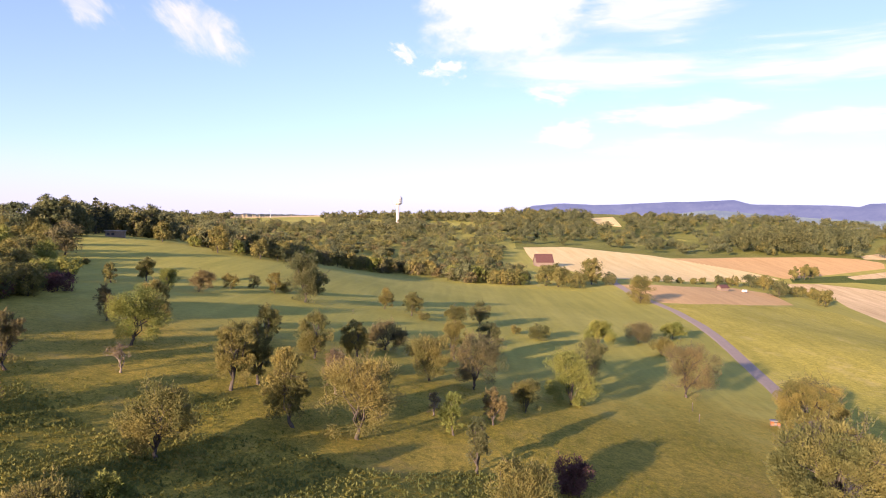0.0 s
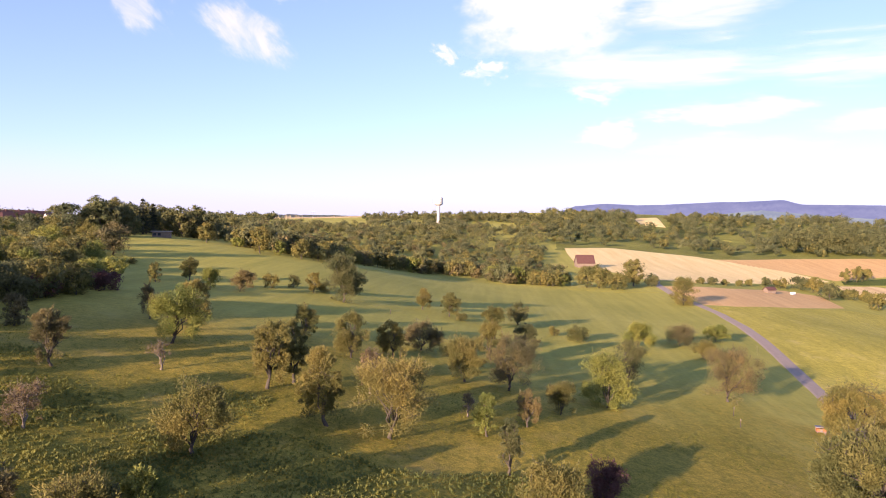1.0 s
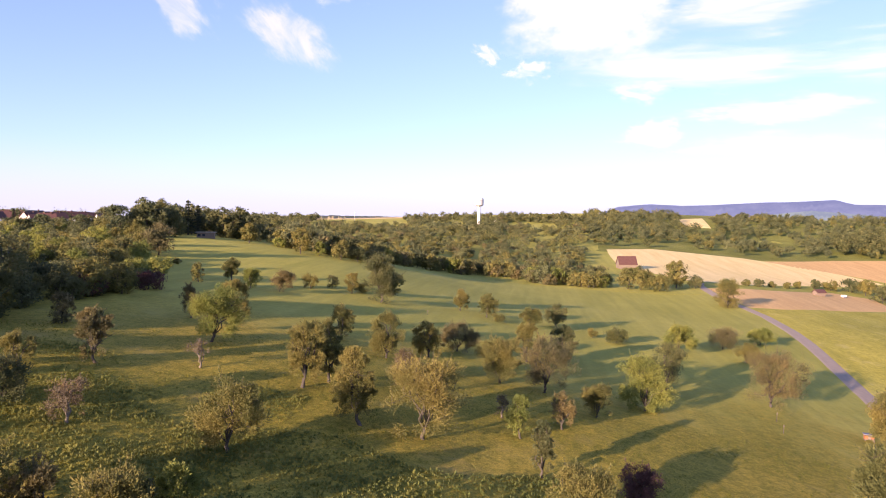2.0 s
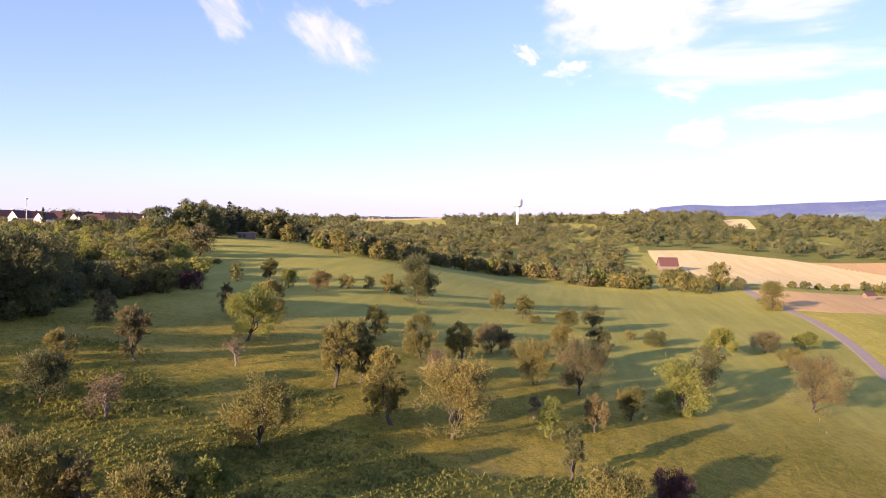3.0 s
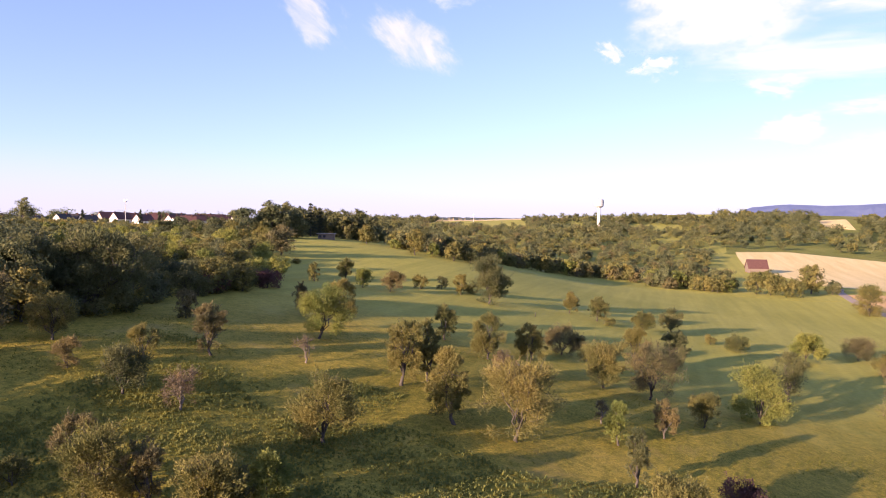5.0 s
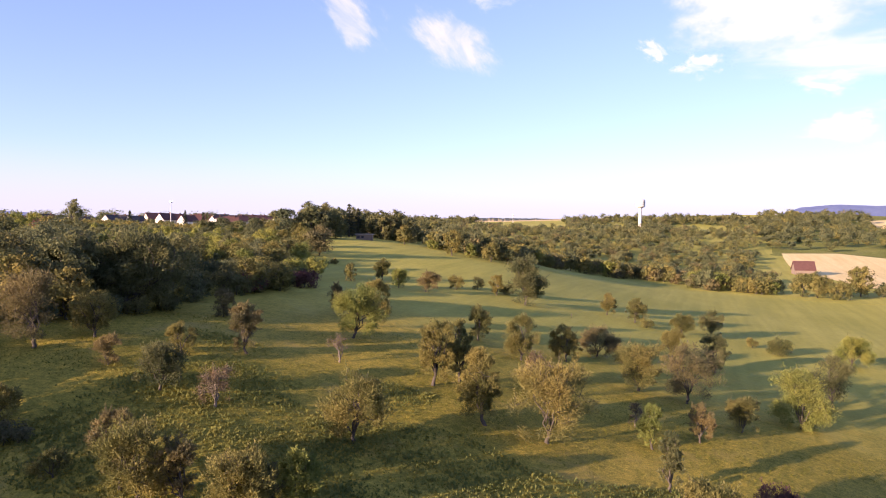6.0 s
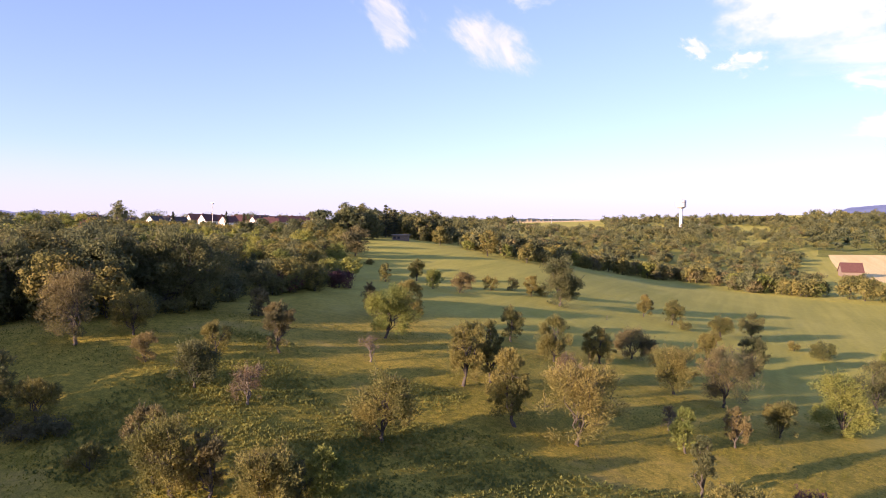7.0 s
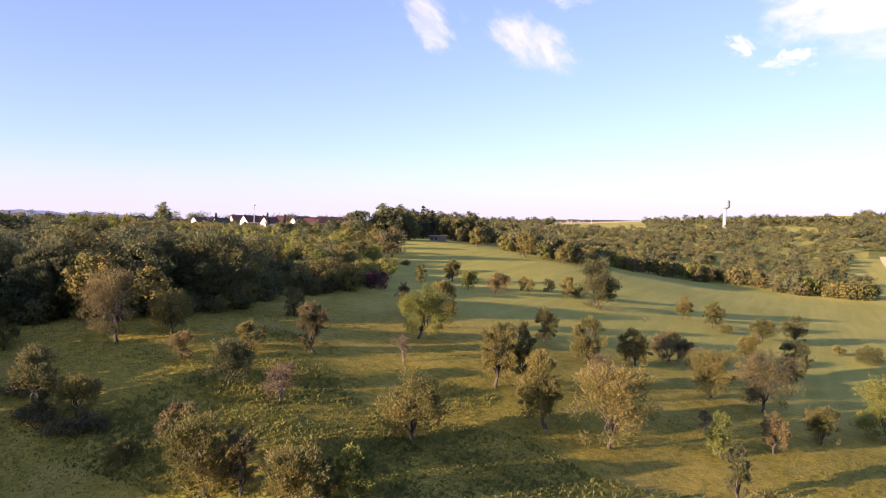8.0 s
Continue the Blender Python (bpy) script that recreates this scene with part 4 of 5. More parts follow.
# ---- buildings ----
def gable_house(name, where, turn, w, d, eaves, ridge, wall_m, roof_m, label, category="house", windows=True, chimney=True):
    """w runs along the ridge, d across it."""
    x, y = where
    root = new(name)
    root.matrix_world = pose(x, y, land_at(x, y) - 0.15, 0, 0, turn)
    bm = bmesh.new()
    c = [(-w / 2, -d / 2, 0), (w / 2, -d / 2, 0), (w / 2, d / 2, 0), (-w / 2, d / 2, 0), (-w / 2, -d / 2, eaves), (w / 2, -d / 2, eaves), (w / 2, d / 2, eaves), (-w / 2, d / 2, eaves), (-w / 2, 0, ridge), (w / 2, 0, ridge)]
    v = [bm.verts.new(p) for p in c]
    for q in ((0, 1, 5, 4), (2, 3, 7, 6), (1, 2, 6, 9, 5), (3, 0, 4, 8, 7), (3, 2, 1, 0), (4, 5, 9, 8), (6, 7, 8, 9)):
        bm.faces.new([v[i] for i in q])
    part("wall", bm, wall_m, root)
    rise = (ridge - eaves) / (d / 2)
    for s in (-1, 1):
        bm = bmesh.new()
        o, t = 0.5, 0.22
        lo = (s * (d / 2 + o), eaves - o * rise)
        for e in (-1, 1):
            for yy, zz in ((lo[0], lo[1]), (0, ridge), (0, ridge + t), (lo[0], lo[1] + t)):
                bm.verts.new((e * (w / 2 + 0.4), yy, zz + 0.03))
        bm.verts.ensure_lookup_table()
        b = bm.verts
        for q in ((0, 1, 2, 3), (7, 6, 5, 4), (0, 4, 5, 1), (3, 2, 6, 7), (0, 3, 7, 4), (1, 5, 6, 2)):
            bm.faces.new([b[i] for i in q])
        bmesh.ops.recalc_face_normals(bm, faces=bm.faces)
        part("roof", bm, roof_m, root)
    if chimney:
        part("chimney", box(bmesh.new(), w * 0.2, w * 0.2 + 0.7, -0.9, -0.3, ridge - 1.0, ridge + 0.9, 0.03), ROOF, root)
    if windows:
        for s in (-1, 1):
            for k in (-0.28, 0.0, 0.28):
                fr = part("window", box(bmesh.new(), k * w - 0.6, k * w + 0.6, s * d / 2 - 0.03, s * d / 2 + 0.05, 1.0, 2.4, 0.02), PLASTER, root)
                part("pane", box(bmesh.new(), k * w - 0.5, k * w + 0.5, s * d / 2 - 0.02, s * d / 2 + 0.06, 1.1, 2.3), GLASS, fr)
            for k, z in ((-0.2, 1.0), (0.2, 1.0), (0.0, eaves + 0.3)):
                fr = part("window", box(bmesh.new(), s * w / 2 - 0.03, s * w / 2 + 0.05, k * d - 0.6, k * d + 0.6, z, z + 1.4, 0.02), PLASTER, root)
                part("pane", box(bmesh.new(), s * w / 2 - 0.02, s * w / 2 + 0.06, k * d - 0.5, k * d + 0.5, z + 0.1, z + 1.3), GLASS, fr)
    return tagged(root, label, category, "village houses" if category == "house" else "")


VW, VR, VD = "white gabled village house with a red tiled roof", "village house with a red tiled roof among trees", "village house with a dark tiled roof"
for a, r, turn, w, d, e, h, wm, rm, lb in (
        (-36.4, 425, 62, 11, 7.5, 2.6, 5.8, HOUSE_WALL, ROOF_OLD, VW), (-36.9, 440, 80, 9, 8, 3.4, 7.4, HOUSE_WALL, ROOF_OLD, VW), (-39.0, 415, 78, 10, 8, 3.4, 7.2, HOUSE_WALL, ROOF_OLD, VW),
        (-40.5, 430, 74, 10, 9, 4.2, 8.4, HOUSE_WALL, ROOF_OLD, VW), (-41.2, 455, 66, 14, 9, 4.4, 8.8, CREAM, ROOF_OLD, VR), (-35.4, 440, 64, 13, 9, 4.2, 8.0, CREAM, ROOF, VR),
        (-35.9, 415, 38, 9, 8, 3.4, 7.0, CREAM, ROOF_OLD, VR), (-37.9, 520, 40, 14, 9, 5.2, 9.8, CREAM, ROOF_OLD, VR), (-36.6, 500, 66, 13, 9, 4.8, 9.2, CREAM, ROOF_DARK, VD),
        (-34.6, 470, 48, 12, 9, 4.6, 8.8, CREAM, ROOF, VR), (-33.7, 510, 62, 13, 9, 4.8, 9.0, HOUSE_WALL, ROOF_OLD, VR), (-32.9, 530, 66, 13, 9, 4.6, 8.8, CREAM, ROOF_OLD, VR),
        (-32.2, 500, 55, 11, 8, 4.0, 7.6, HOUSE_WALL, ROOF_DARK, VD), (-38.3, 465, 40, 10, 9, 4.0, 8.0, CREAM, ROOF_OLD, VR), (-39.8, 490, 64, 12, 9, 4.6, 8.8, HOUSE_WALL, ROOF_OLD, VR),
        (-42.6, 430, 72, 10, 8, 2.8, 6.2, HOUSE_WALL, ROOF_DARK, VD), (-43.5, 470, 40, 10, 8, 3.4, 7.2, CREAM, ROOF_DARK, VD), (-44.2, 425, 84, 9, 8, 3.0, 6.6, HOUSE_WALL, ROOF_DARK, VD),
        (-46.2, 450, 70, 15, 8, 2.4, 5.4, CREAM, ROOF_DARK, VD), (-48.3, 420, 84, 10, 9, 2.6, 6.4, HOUSE_WALL, ROOF_DARK, VD), (-49.8, 480, 60, 9, 8, 2.4, 5.4, HOUSE_WALL, ROOF_DARK, VD),
        (-56.0, 560, 61, 13, 9, 5.0, 8.5, HOUSE_WALL, ROOF_DARK, VD), (-54.6, 590, 66, 12, 9, 5.0, 8.5, HOUSE_WALL, ROOF_DARK, VD), (-2.6, 812, 62, 11, 7, 2.2, 4.2, CREAM, CONCRETE, "long white building on the distant skyline")):
    gable_house("house", polar(a, r if a > -20 else r * 1.18, 6.4, 1.0), turn, w, d, e * 0.9, h * 0.92, wm, rm, lb)

barn = gable_house("barn", (57.5, 412), 8, 9.6, 7.2, 3.0, 7.0, BOARD, ROOF, "weathered wooden field barn with a red tiled roof", "barn", False, False)
for k in (-2.2, 1.0):
    part("door", box(bmesh.new(), k - 1.1, k + 1.1, -3.68, -3.6, 0.1, 2.6, 0.02), BOARD, barn, "brown plank barn door")
shed = gable_house("garden_shed", (141, 362), 20, 4.6, 3.2, 1.9, 3.0, BOARD, ROOF, "small shed with an orange-red roof beside the bushes", "shed", False, False)

# the hut below the wood
hx, hy = polar(-25.9, 247, 6.4, 1.0)
hut = tagged(new("garden_hut"), "pale grey wooden garden hut with a flat roof below the wood", "hut")
hut.matrix_world = pose(hx, hy, land_at(hx, hy) - 0.3, 0, 0, 20) @ Matrix.Scale(0.85, 4)
part("wall", box(bmesh.new(), -3.2, 3.2, -2, 2, 0, 2.4, 0.03), BOARD, hut)
part("roof", box(bmesh.new(), -3.7, 3.7, -2.5, 2.5, 2.4, 2.68, 0.04), GREYBOARD, hut)
part("door", box(bmesh.new(), 0.9, 1.9, -2.07, -1.98, 0.1, 2.1, 0.02), BOARD, hut)
for k in (-2.3, -0.7):
    part("window", box(bmesh.new(), k - 0.5, k + 0.5, -2.05, -1.98, 1.0, 1.9, 0.02), GLASS, hut)
part("porch_post", box(bmesh.new(), 3.4, 3.52, -2.4, -2.28, 0, 2.42), GREYBOARD, hut)

# white trailer parked by the bushes
tx, ty = 158, 376
trailer = tagged(new("trailer"), "white farm trailer parked beside the bushes", "trailer")
trailer.matrix_world = pose(tx, ty, land_at(tx, ty), 0, 0, 35) @ Matrix.Scale(0.7, 4)
part("body", box(bmesh.new(), -2.0, 2.0, -0.95, 0.95, 0.6, 2.1, 0.12), PLASTER, trailer)
for sx in (-0.9, 0.9):
    for sy in (-0.95, 0.95):
        bm = bmesh.new()
        bmesh.ops.create_cone(bm, cap_ends=True, segments=14, radius1=0.36, radius2=0.36, depth=0.2, matrix=pose(sx, sy, 0.36, 90))
        part("wheel", bm, HIVE_BLUE, trailer)
part("drawbar", box(bmesh.new(), 2.0, 3.1, -0.06, 0.06, 0.55, 0.67), STEEL, trailer)


def ring(bm, r0, r1, z0, z1, seg=20):
    bmesh.ops.create_cone(bm, cap_ends=True, segments=seg, radius1=r0, radius2=r1, depth=z1 - z0, matrix=Matrix.Translation((0, 0, (z0 + z1) / 2)))
    return bm


# the pale tower on the ridge
wx, wy = polar(-4.21, 640, 6.4, 1.0)
tower = tagged(new("tower"), "slender white concrete tower with a wide head on the ridge", "tower")
tower.matrix_world = pose(wx, wy, land_at(wx, wy) - 0.5)
_h = 20 + 640 * math.tan(radians(2.15)) - land_at(wx, wy)
part("shaft", ring(bmesh.new(), 1.4, 1.25, 0, _h - 6.2), CONCRETE, tower)
part("platform", ring(bmesh.new(), 1.9, 4.0, _h - 7.4, _h - 6.0), CONCRETE, tower)
part("head", ring(bmesh.new(), 4.0, 4.0, _h - 6.0, _h - 1.0), CONCRETE, tower)
part("roof", ring(bmesh.new(), 4.1, 2.6, _h - 1.0, _h + 0.2), CONCRETE, tower)
for z in (_h - 4.6, _h - 2.6):
    part("band", ring(bmesh.new(), 4.08, 4.08, z, z + 0.5), STEEL, tower, "grey band round the head")

for a, r, top in ((-40.2, 470, 1.5), (-13.9, 900, 0.85)):
    mx, my = polar(a, r, 6.4, 1.0)
    mast = tagged(new("radio_mast"), "thin grey radio mast above the roofs", "mast")
    z0 = land_at(mx, my) - 0.3
    mast.matrix_world = pose(mx, my, z0)
    hh = 20 + r * math.tan(radians(top)) - z0
    part("pole", ring(bmesh.new(), 0.3, 0.16, 0, hh, 8), STEEL, mast)
    part("head", ring(bmesh.new(), 0.9, 0.9, hh - 1.3, hh - 0.5, 10), STEEL, mast)
    part("crossbar", box(bmesh.new(), -1.2, 1.2, -0.1, 0.1, hh - 0.3, hh - 0.1), STEEL, mast)

# beehives by the lane
bx, by = 49.2, 105.0
hive = tagged(new("beehive"), "small orange and white beehive box with a dark roof", "beehive")
hive.matrix_world = pose(bx, by, land_at(bx, by), 0, 0, -8) @ Matrix.Scale(0.75, 4)
for sx in (-0.75, 0.75):
    for sy in (-0.35, 0.35):
        part("leg", box(bmesh.new(), sx - 0.05, sx + 0.05, sy - 0.05, sy + 0.05, -0.1, 0.4), BOARD, hive)
part("stand", box(bmesh.new(), -0.9, 0.9, -0.45, 0.45, 0.36, 0.44, 0.01), BOARD, hive)
for k, mtl in ((-0.58, HIVE_ORANGE), (0.0, BOARD), (0.58, HIVE_ORANGE)):
    b_ = part("hive_box", box(bmesh.new(), k - 0.27, k + 0.27, -0.36, 0.36, 0.44, 1.0, 0.015), mtl, hive)
    part("entrance", box(bmesh.new(), k - 0.15, k + 0.15, -0.375, -0.36, 0.5, 0.56), HIVE_BLUE, b_)
part("back_board", box(bmesh.new(), -0.9, 0.9, 0.38, 0.44, 0.44, 1.35, 0.01), BOARD, hive)
part("roof", box(bmesh.new(), -1.02, 1.02, -0.6, 0.6, 1.32, 1.42, 0.02), HIVE_BLUE, hive, "dark blue-grey roof sheet")
part("roof_trim", box(bmesh.new(), -1.02, 1.02, -0.63, -0.6, 1.26, 1.33), GREYBOARD, hive, "grey front edge")

for x, y, h in ((36.3, 103.2, 1.25), (35.2, 97.3, 1.1), (-15.0, 123.0, 0.8), (-17.0, 137.0, 0.8)):
    st = tagged(new("tree_stake"), "pale wooden stake standing in the grass", "stake", "stakes in the meadow")
    st.matrix_world = pose(x, y, land_at(x, y), 2, 1, 15)
    part("post", box(bmesh.new(), -0.045, 0.045, -0.045, 0.045, -0.2, h, 0.012), BARK, st)
    part("cap", box(bmesh.new(), -0.06, 0.06, -0.06, 0.06, h - 0.22, h + 0.02, 0.015), BARK_PALE, st)


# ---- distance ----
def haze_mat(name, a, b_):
    """Hills so far off that only the lit air before them shows: haze painted as emission."""
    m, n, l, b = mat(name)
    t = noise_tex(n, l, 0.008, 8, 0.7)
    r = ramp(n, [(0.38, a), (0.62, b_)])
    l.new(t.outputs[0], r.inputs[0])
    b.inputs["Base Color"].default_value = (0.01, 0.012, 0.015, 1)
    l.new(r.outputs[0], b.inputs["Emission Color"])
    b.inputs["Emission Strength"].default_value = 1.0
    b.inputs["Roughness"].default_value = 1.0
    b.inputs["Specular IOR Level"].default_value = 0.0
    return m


def ridge(name, az, el, dist, depth, material, label, seed):
    """A far range: its crest at these headings and elevations."""
    rng = np.random.default_rng(seed)
    a = np.linspace(az[0], az[-1], 260)
    e = np.interp(a, az, el)
    z = 20 + dist * np.tan(np.radians(e)) + np.convolve(rng.normal(0, 1.2, len(a)), np.ones(4) / 4, "same")
    V, F = [], []
    rows = 7
    for k in range(rows):
        t = k / (rows - 1)
        r = dist - depth * (1 - t)
        zz = -80 + (z + 80) * t ** 0.8
        zz = zz + (rng.normal(0, 4, len(a)) if 0 < k < rows - 1 else 0)
        V.append(np.stack([r * np.sin(np.radians(a)), r * np.cos(np.radians(a)), zz], 1))
    V.append(np.stack([(dist + 60) * np.sin(np.radians(a)), (dist + 60) * np.cos(np.radians(a)), np.full(len(a), -80.0)], 1))
    idx = np.arange((rows + 1) * len(a)).reshape(rows + 1, len(a))
    f = np.stack([idx[:-1, :-1], idx[:-1, 1:], idx[1:, 1:], idx[1:, :-1]], -1).reshape(-1, 4)
    return tagged(mesh_object(name, np.concatenate(V), f, material, True), label, "hills", kind="structure")


# blue and grey-green air haze, put into the hills' emission colours
BLUE = haze_mat("hazy_blue_hills", (0.066, 0.070, 0.108), (0.086, 0.088, 0.122))
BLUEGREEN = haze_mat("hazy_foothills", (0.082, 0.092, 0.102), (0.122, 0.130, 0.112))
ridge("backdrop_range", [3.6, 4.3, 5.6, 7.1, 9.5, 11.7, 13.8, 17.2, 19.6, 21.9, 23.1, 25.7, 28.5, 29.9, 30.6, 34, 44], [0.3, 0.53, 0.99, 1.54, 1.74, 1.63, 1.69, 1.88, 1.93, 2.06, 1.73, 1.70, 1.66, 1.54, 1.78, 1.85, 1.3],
      4500, 700, BLUE, "long wooded hill range in painted blue haze on the horizon", 1)
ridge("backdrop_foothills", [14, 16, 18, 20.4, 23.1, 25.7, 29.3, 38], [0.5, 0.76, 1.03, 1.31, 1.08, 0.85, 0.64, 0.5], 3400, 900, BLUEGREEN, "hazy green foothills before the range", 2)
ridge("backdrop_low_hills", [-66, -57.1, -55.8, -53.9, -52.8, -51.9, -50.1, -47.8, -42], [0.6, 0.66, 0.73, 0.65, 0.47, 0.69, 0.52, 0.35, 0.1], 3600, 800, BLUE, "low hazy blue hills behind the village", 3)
ridge("backdrop_far_field", [-24, -18, -15, -12, -9, -6], [0.35, 0.52, 0.56, 0.56, 0.52, 0.35], 2200, 500, STRIPED, "pale harvested fields on the far plateau", 4)


def cloud_mat(name, stretch, thr, soft, strength, seed, skew=0.0, rim=0.22, twist=0.5, warp=1.1):
    m, n, l, b = mat(name)
    n.remove(b)
    tc = n.new("ShaderNodeTexCoord")
    mp = n.new("ShaderNodeMapping")
    mp.inputs["Location"].default_value = (seed * 3.7, seed * 1.3, 0)
    mp.inputs["Rotation"].default_value = (0, 0, skew)
    mp.inputs["Scale"].default_value = (stretch[0], stretch[1], 1)
    l.new(tc.outputs["UV"], mp.inputs[0])
    t = noise_tex(n, l, 1.0, 8, 0.58, mp.outputs[0])
    t.inputs["Distortion"].default_value = twist
    # fades out towards the rim of the patch
    g = n.new("ShaderNodeTexGradient")
    g.gradient_type = "SPHERICAL"
    mc = n.new("ShaderNodeMapping")
    mc.inputs["Location"].default_value = (-1, -1, 0)
    mc.inputs["Scale"].default_value = (2, 2, 1)
    wt = noise_tex(n, l, 2.3, 4, 0.6, mp.outputs[0])
    sub = n.new("ShaderNodeVectorMath")
    sub.operation = "SUBTRACT"
    l.new(wt.outputs["Color"], sub.inputs[0])
    sub.inputs[1].default_value = (0.5, 0.5, 0.5)
    sc = n.new("ShaderNodeVectorMath")
    sc.operation = "MULTIPLY_ADD"
    l.new(sub.outputs[0], sc.inputs[0])
    sc.inputs[1].default_value = (warp, warp, 0.0)
    l.new(tc.outputs["UV"], mc.inputs[0])
    l.new(mc.outputs[0], sc.inputs[2])
    l.new(sc.outputs[0], g.inputs[0])
    rg = ramp(n, [(0.0, (0, 0, 0)), (0.75, (1, 1, 1))])
    rg.color_ramp.interpolation = "EASE"
    l.new(g.outputs[0], rg.inputs[0])
    ad = n.new("ShaderNodeMath")
    ad.operation = "MULTIPLY_ADD"
    l.new(rg.outputs[0], ad.inputs[0])
    ad.inputs[1].default_value = rim
    l.new(t.outputs[0], ad.inputs[2])
    rr_ = n.new("ShaderNodeMapRange")
    rr_.interpolation_type = "SMOOTHSTEP"
    rr_.inputs["From Min"].default_value, rr_.inputs["From Max"].default_value = thr, thr + soft
    l.new(ad.outputs[0], rr_.inputs["Value"])
    mu = n.new("ShaderNodeMath")
    mu.operation = "MULTIPLY"
    l.new(rr_.outputs[0], mu.inputs[0])
    l.new(rg.outputs[0], mu.inputs[1])
    em, tr, ms = n.new("ShaderNodeEmission"), n.new("ShaderNodeBsdfTransparent"), n.new("ShaderNodeMixShader")
    em.inputs[0].default_value, em.inputs[1].default_value = (1.0, 0.97, 0.98, 1), strength
    l.new(mu.outputs[0], ms.inputs[0])
    l.new(tr.outputs[0], ms.inputs[1])
    l.new(em.outputs[0], ms.inputs[2])
    l.new(ms.outputs[0], n["Material Output"].inputs[0])
    return m


def cloud(a0, e0, a1, e1, material, label, lean=0.0):
    """A patch of cloud or painted haze on the dome of the sky, between two headings and elevations, its top shifted by
    lean degrees.
    """
    n = 14
    bm = bmesh.new()
    uv = bm.loops.layers.uv.new("UVMap")
    R = 4850.0
    vs, co = [], {}
    for i in range(n + 1):
        for j in range(n + 1):
            a, e = radians(a0 + (a1 - a0) * i / n + lean * (j / n - 0.5)), radians(e0 + (e1 - e0) * j / n)
            v = bm.verts.new((R * math.sin(a) * math.cos(e), R * math.cos(a) * math.cos(e), 20 + R * math.sin(e)))
            co[v] = (i / n, j / n)
            vs.append(v)
    for i in range(n):
        for j in range(n):
            q = [vs[i * (n + 1) + j], vs[(i + 1) * (n + 1) + j], vs[(i + 1) * (n + 1) + j + 1], vs[i * (n + 1) + j + 1]]
            fc = bm.faces.new(q)
            for lp in fc.loops:
                lp[uv].uv = co[lp.vert]
    me = bpy.data.meshes.new("cloud")
    bm.to_mesh(me)
    bm.free()
    me.materials.append(material)
    return tagged(new("cloud", me), label, "cloud", kind="structure")


CL = 0.30
cloud(-6.0, 9.4, 15.5, 25, cloud_mat("cloud_bank", (2.4, 2.6), 0.62, 0.34, CL, 2.0, 0.5, 0.46, 0.4, 0.8), "large white sunlit cloud bank", 2.0)
cloud(6, 12.2, 25, 20, cloud_mat("cloud_plume", (1.6, 4.2), 0.47, 0.58, CL, 5.6, 0.35, 0.22, 0.7, 1.2), "soft streaked plume of white cloud", 4.0)
cloud(-1, 9.6, 26, 14.4, cloud_mat("cloud_veil", (1.8, 3.4), 0.44, 0.56, CL, 5.0, 0.12, 0.28, 0.5, 0.9), "thin white cloud veil")
cloud(14, 8.8, 44, 14.6, cloud_mat("cloud_veil_far", (2.0, 3.6), 0.47, 0.58, CL, 7.7, 0.15, 0.28, 0.5, 1.0), "broad thin cloud veil")
cloud(-4.9, 11.7, -1.4, 14.6, cloud_mat("cloud_puff_high", (2.4, 2.0), 0.62, 0.40, CL, 9.2, 0.5, 0.34, 0.6, 1.3), "small torn white cloud", -1.6)
cloud(-2.8, 10.6, 2.6, 13.2, cloud_mat("cloud_puff_flat", (2.8, 1.8), 0.61, 0.40, CL, 3.3, 0.1, 0.34, 0.6, 1.3), "small flat white cloud", 0.8)
cloud(5.4, 8.7, 11.2, 11.7, cloud_mat("cloud_puff", (2.2, 2.0), 0.60, 0.44, CL, 1.2, 0.1, 0.36, 0.6, 1.0), "small soft white cloud")
cloud(8.6, 6.8, 27.5, 10.2, cloud_mat("cloud_streak", (2.8, 2.2), 0.58, 0.44, CL, 3.1, 0.1, 0.36, 0.6, 1.0), "long white streak of cloud")
cloud(20, 6.0, 38, 9.0, cloud_mat("cloud_streak_thin", (2.0, 2.0), 0.62, 0.45, CL, 6.1, 0.1, 0.36, 0.4, 0.6), "thin white streak of cloud")
cloud(5.6, 5.6, 13.2, 8.6, cloud_mat("cloud_streak_low", (2.4, 2.0), 0.59, 0.40, CL, 4.4, 0.1, 0.36, 0.6, 1.0), "low white streak of cloud")
cloud(9, 4.4, 27, 7.6, cloud_mat("cloud_low_veil", (2.0, 2.0), 0.60, 0.5, CL, 8.8, 0.0, 0.3, 0.4, 0.6), "faint low veil of cloud")


def horizon_haze_mat():
    """Lilac haze low over the horizon, painted as a glowing sheet: full at its foot, fading out upwards."""
    m, n, l, b = mat("horizon_haze")
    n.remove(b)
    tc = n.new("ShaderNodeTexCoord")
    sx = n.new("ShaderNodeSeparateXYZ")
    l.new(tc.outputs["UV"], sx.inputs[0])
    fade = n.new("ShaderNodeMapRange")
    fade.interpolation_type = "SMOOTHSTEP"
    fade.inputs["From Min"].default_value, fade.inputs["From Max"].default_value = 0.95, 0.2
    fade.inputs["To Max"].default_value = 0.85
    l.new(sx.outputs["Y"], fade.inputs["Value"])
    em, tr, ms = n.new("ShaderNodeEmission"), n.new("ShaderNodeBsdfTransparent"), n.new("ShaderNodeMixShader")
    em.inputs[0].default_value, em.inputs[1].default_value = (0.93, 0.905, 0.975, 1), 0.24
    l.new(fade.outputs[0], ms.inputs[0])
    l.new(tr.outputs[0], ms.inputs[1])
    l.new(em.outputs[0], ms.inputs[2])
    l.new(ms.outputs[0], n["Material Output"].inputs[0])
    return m


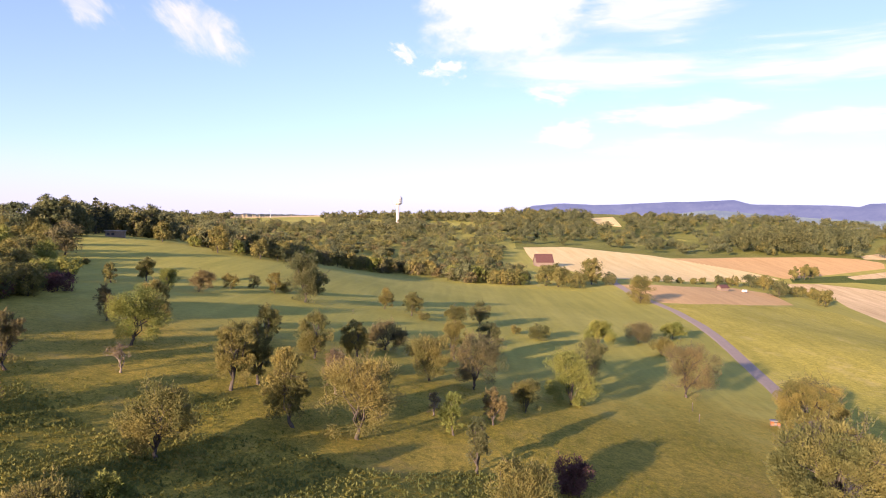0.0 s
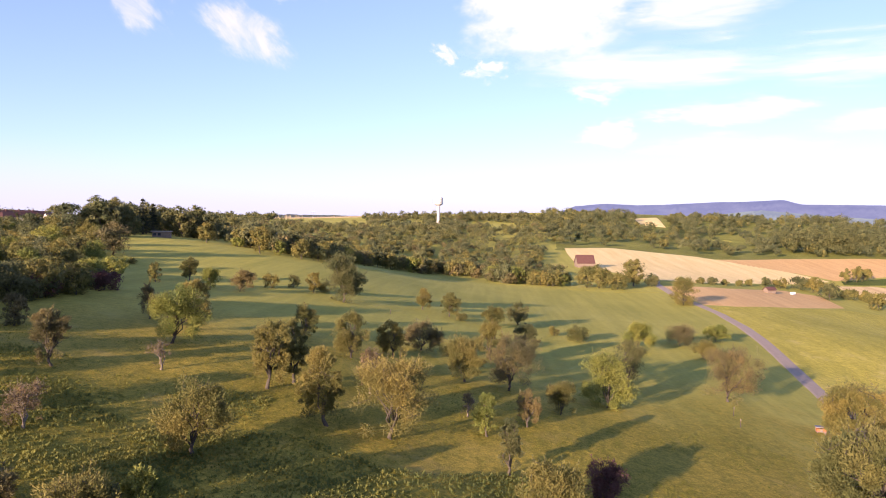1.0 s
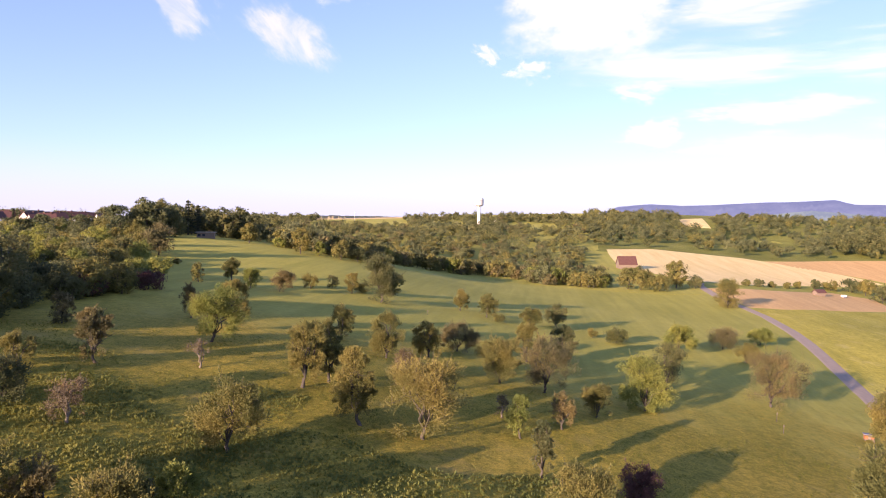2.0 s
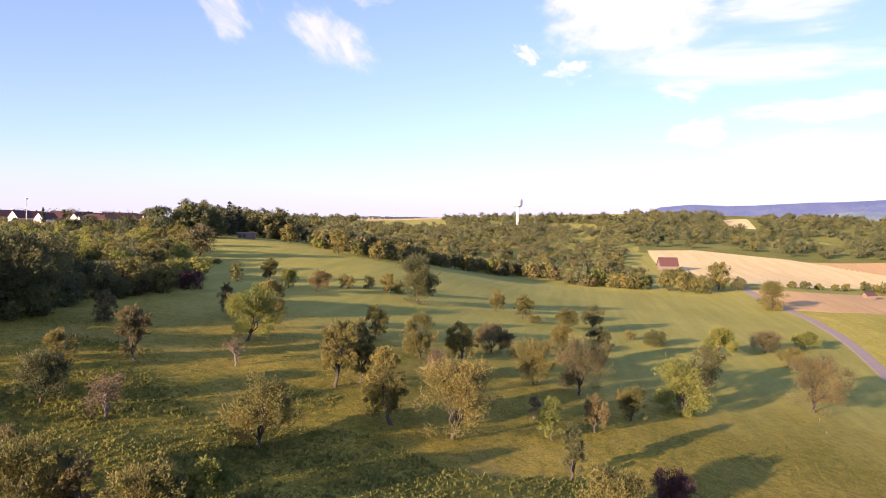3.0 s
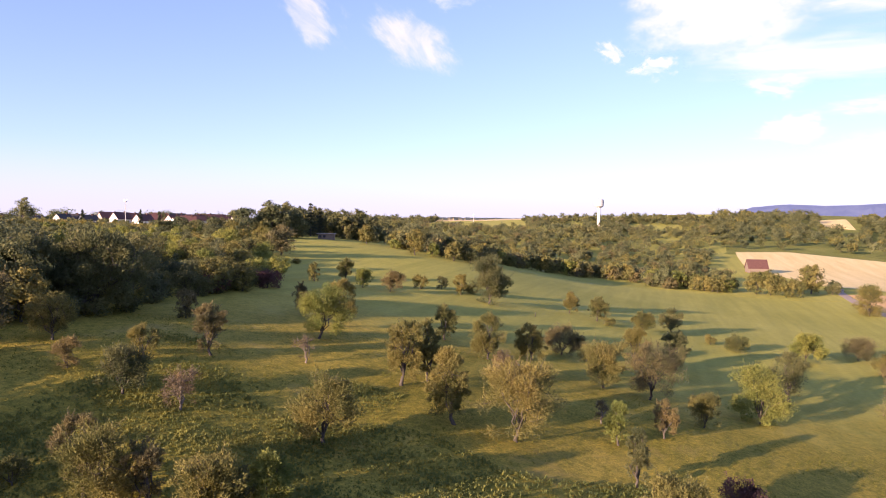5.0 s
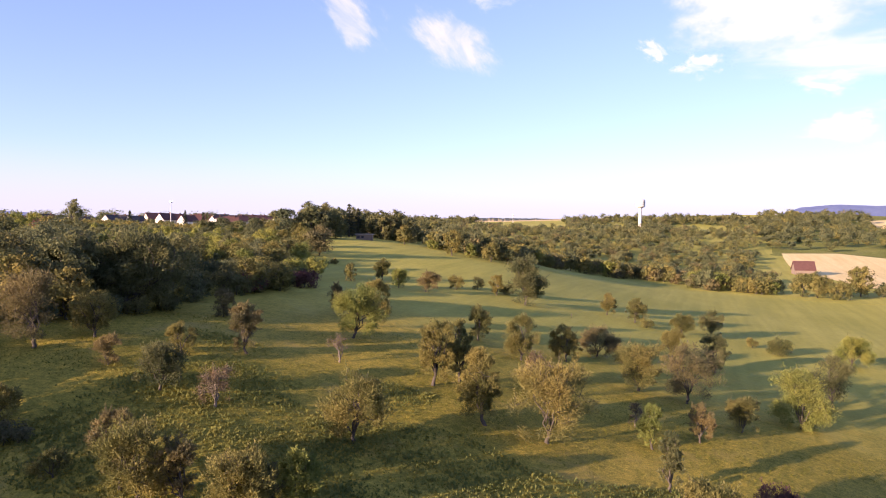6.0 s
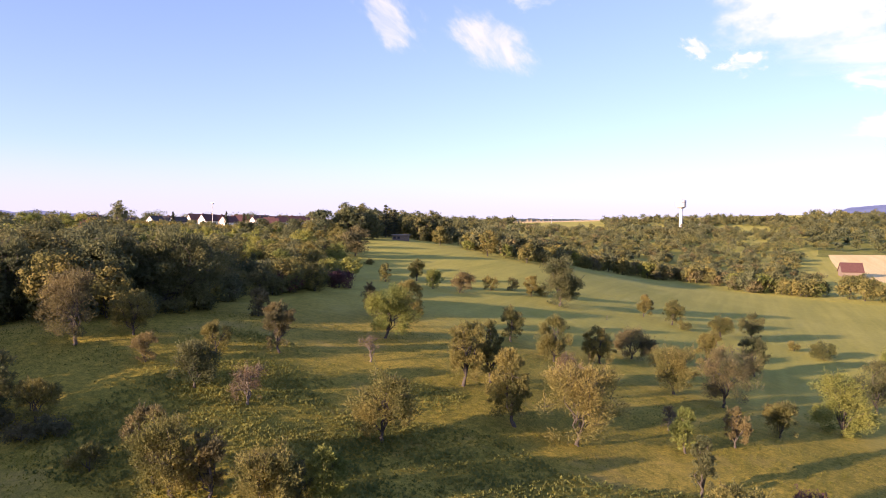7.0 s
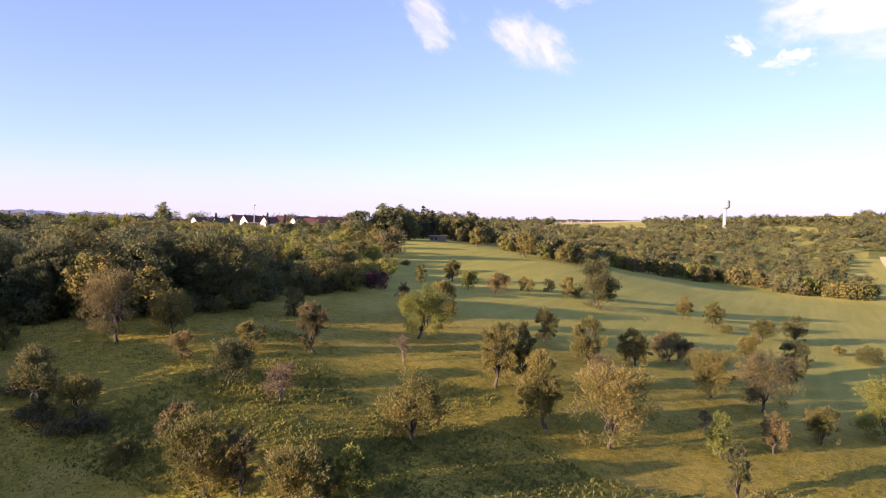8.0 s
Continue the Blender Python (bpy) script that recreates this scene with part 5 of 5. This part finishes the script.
# no cloud: an added haze sheet that tones down the bright sky there
cloud(-75, -1.5, 55, 6.5, horizon_haze_mat(), "pale lilac painted haze band low over the horizon")
cloud(-22.6, 10.8, -14.4, 17.4, cloud_mat("cloud_wisp", (1.9, 1.4), 0.55, 0.50, CL * 0.9, 6.3, -0.75, 0.30, 0.5, 1.2), "thin white wisp of cloud", -5.0)
cloud(-30.4, 12.2, -23.4, 19.4, cloud_mat("cloud_wisp_high", (1.9, 1.4), 0.55, 0.50, CL * 0.9, 7.1, -0.75, 0.30, 0.5, 1.2), "thin torn wisp of cloud", -4.0)
cloud(-20.5, 15.2, -11, 19.4, cloud_mat("cloud_wisp_faint", (3.0, 2.0), 0.64, 0.6, CL, 4.9, -0.5, 0.28, 0.6, 1.2), "faint wisp of cloud", -2.0)


# ---- weeds and tussocks in the grass ----
def tussocks(name, n, region, hmin, hmax, blades, leaf, label, seed):
    """Leafy clumps: each a small dome of pointed leaves springing from one root."""
    rng = np.random.default_rng(seed)
    xy = region(rng, n)
    h = np.repeat(rng.uniform(hmin, hmax, len(xy)) * rng.uniform(0.7, 1.3, len(xy)), blades)
    c = np.repeat(np.stack([xy[:, 0], xy[:, 1], land(xy[:, 0], xy[:, 1])], 1), blades, 0)
    a = rng.uniform(0, 6.283, len(c))
    lean = rng.uniform(0.15, 0.95, len(c))
    d = np.stack([np.cos(a) * lean, np.sin(a) * lean, np.sqrt(1 - lean * lean * 0.9)], 1)
    s = np.stack([-np.sin(a), np.cos(a), rng.normal(0, 0.3, len(c))], 1)
    w = (h * rng.uniform(0.16, 0.34, len(c)))[:, None]
    root = c + d * (h * rng.uniform(0.1, 0.6, len(c)))[:, None]
    tip = root + d * (h * rng.uniform(0.5, 0.9, len(c)))[:, None]
    P = np.stack([root + s * w, tip, root - s * w], 1).reshape(-1, 3)
    ob = mesh_object(name, P, np.arange(len(P)).reshape(-1, 3), leaf)
    return tagged(ob, label, "grass", kind="stuff")


def near_strip(rng, n):
    x, y = rng.uniform(-44, 10, n), rng.uniform(36, 64, n)
    thick = np.sin(x * 0.5 + np.sin(y * 0.4)) + np.sin(y * 0.55 + x * 0.2) + rng.normal(0, 1.3, n)
    ok = (thick > -0.8) & (y < 61.5 + 1.8 * np.sin(x * 0.3) + 0.07 * x)
    return np.stack([x, y], 1)[ok]


def rank_patches(rng, n):
    x, y = rng.uniform(-52, -20, n), rng.uniform(40, 70, n)
    thick = np.sin(x * 0.33 + 2 + np.sin(y * 0.3)) + np.sin(y * 0.4 - x * 0.25) + rng.normal(0, 0.6, n)
    return np.stack([x, y], 1)[thick > 0.7]


def open_meadow(rng, n):
    r, a = 33 + 62 * rng.random(n) ** 1.15, np.radians(rng.uniform(-60, 34, n))
    x, y = r * np.sin(a), r * np.cos(a)
    thick = np.sin(x * 0.21 + np.sin(y * 0.17) * 2) + np.sin(y * 0.27 - x * 0.1) + rng.normal(0, 0.8, n)
    return np.stack([x, y], 1)[thick > -0.5]


WEED = leaf_mat("weed_leaves", (0.120, 0.138, 0.041), (0.142, 0.158, 0.047), (0.168, 0.178, 0.059), 0.2, 0.45)
TUFT = leaf_mat("grass_tufts", (0.088, 0.102, 0.017), (0.103, 0.115, 0.020), (0.122, 0.128, 0.026), 0.1, 0.45)
tussocks("weeds", 20000, near_strip, 0.12, 0.28, 8, WEED, "rank leafy weeds in the foreground grass", 21)
tussocks("weeds", 15000, rank_patches, 0.1, 0.24, 7, WEED, "patches of rank weeds among the fruit trees", 23)
tussocks("grass", 75000, open_meadow, 0.07, 0.17, 3, TUFT, "uneven tufts of leafy meadow grass", 22)

# a weathered log beside a fruit tree
lx, ly = -13.0, 94.0
log = tagged(new("fallen_log"), "dark weathered log lying in the grass", "log")
log.matrix_world = pose(lx, ly, land_at(lx, ly) + 0.18, 90, 0, 70)
part("stem", ring(bmesh.new(), 0.24, 0.2, -0.7, 0.7, 12), BARK, log)
part("cut_end", ring(bmesh.new(), 0.18, 0.18, 0.7, 0.715, 12), BARK_PALE, log)

TRACK = [(-39, 222), (-31, 262), (-17, 292), (4, 293), (22, 287), (40, 285), (57, 284), (72, 292)]
sheet("track", [(x, y + 1.0) for x, y in TRACK], [(x, y - 1.0) for x, y in TRACK], HAY, 0.07, "pale worn grass track along the edge of the woods", "track", 90, 4)
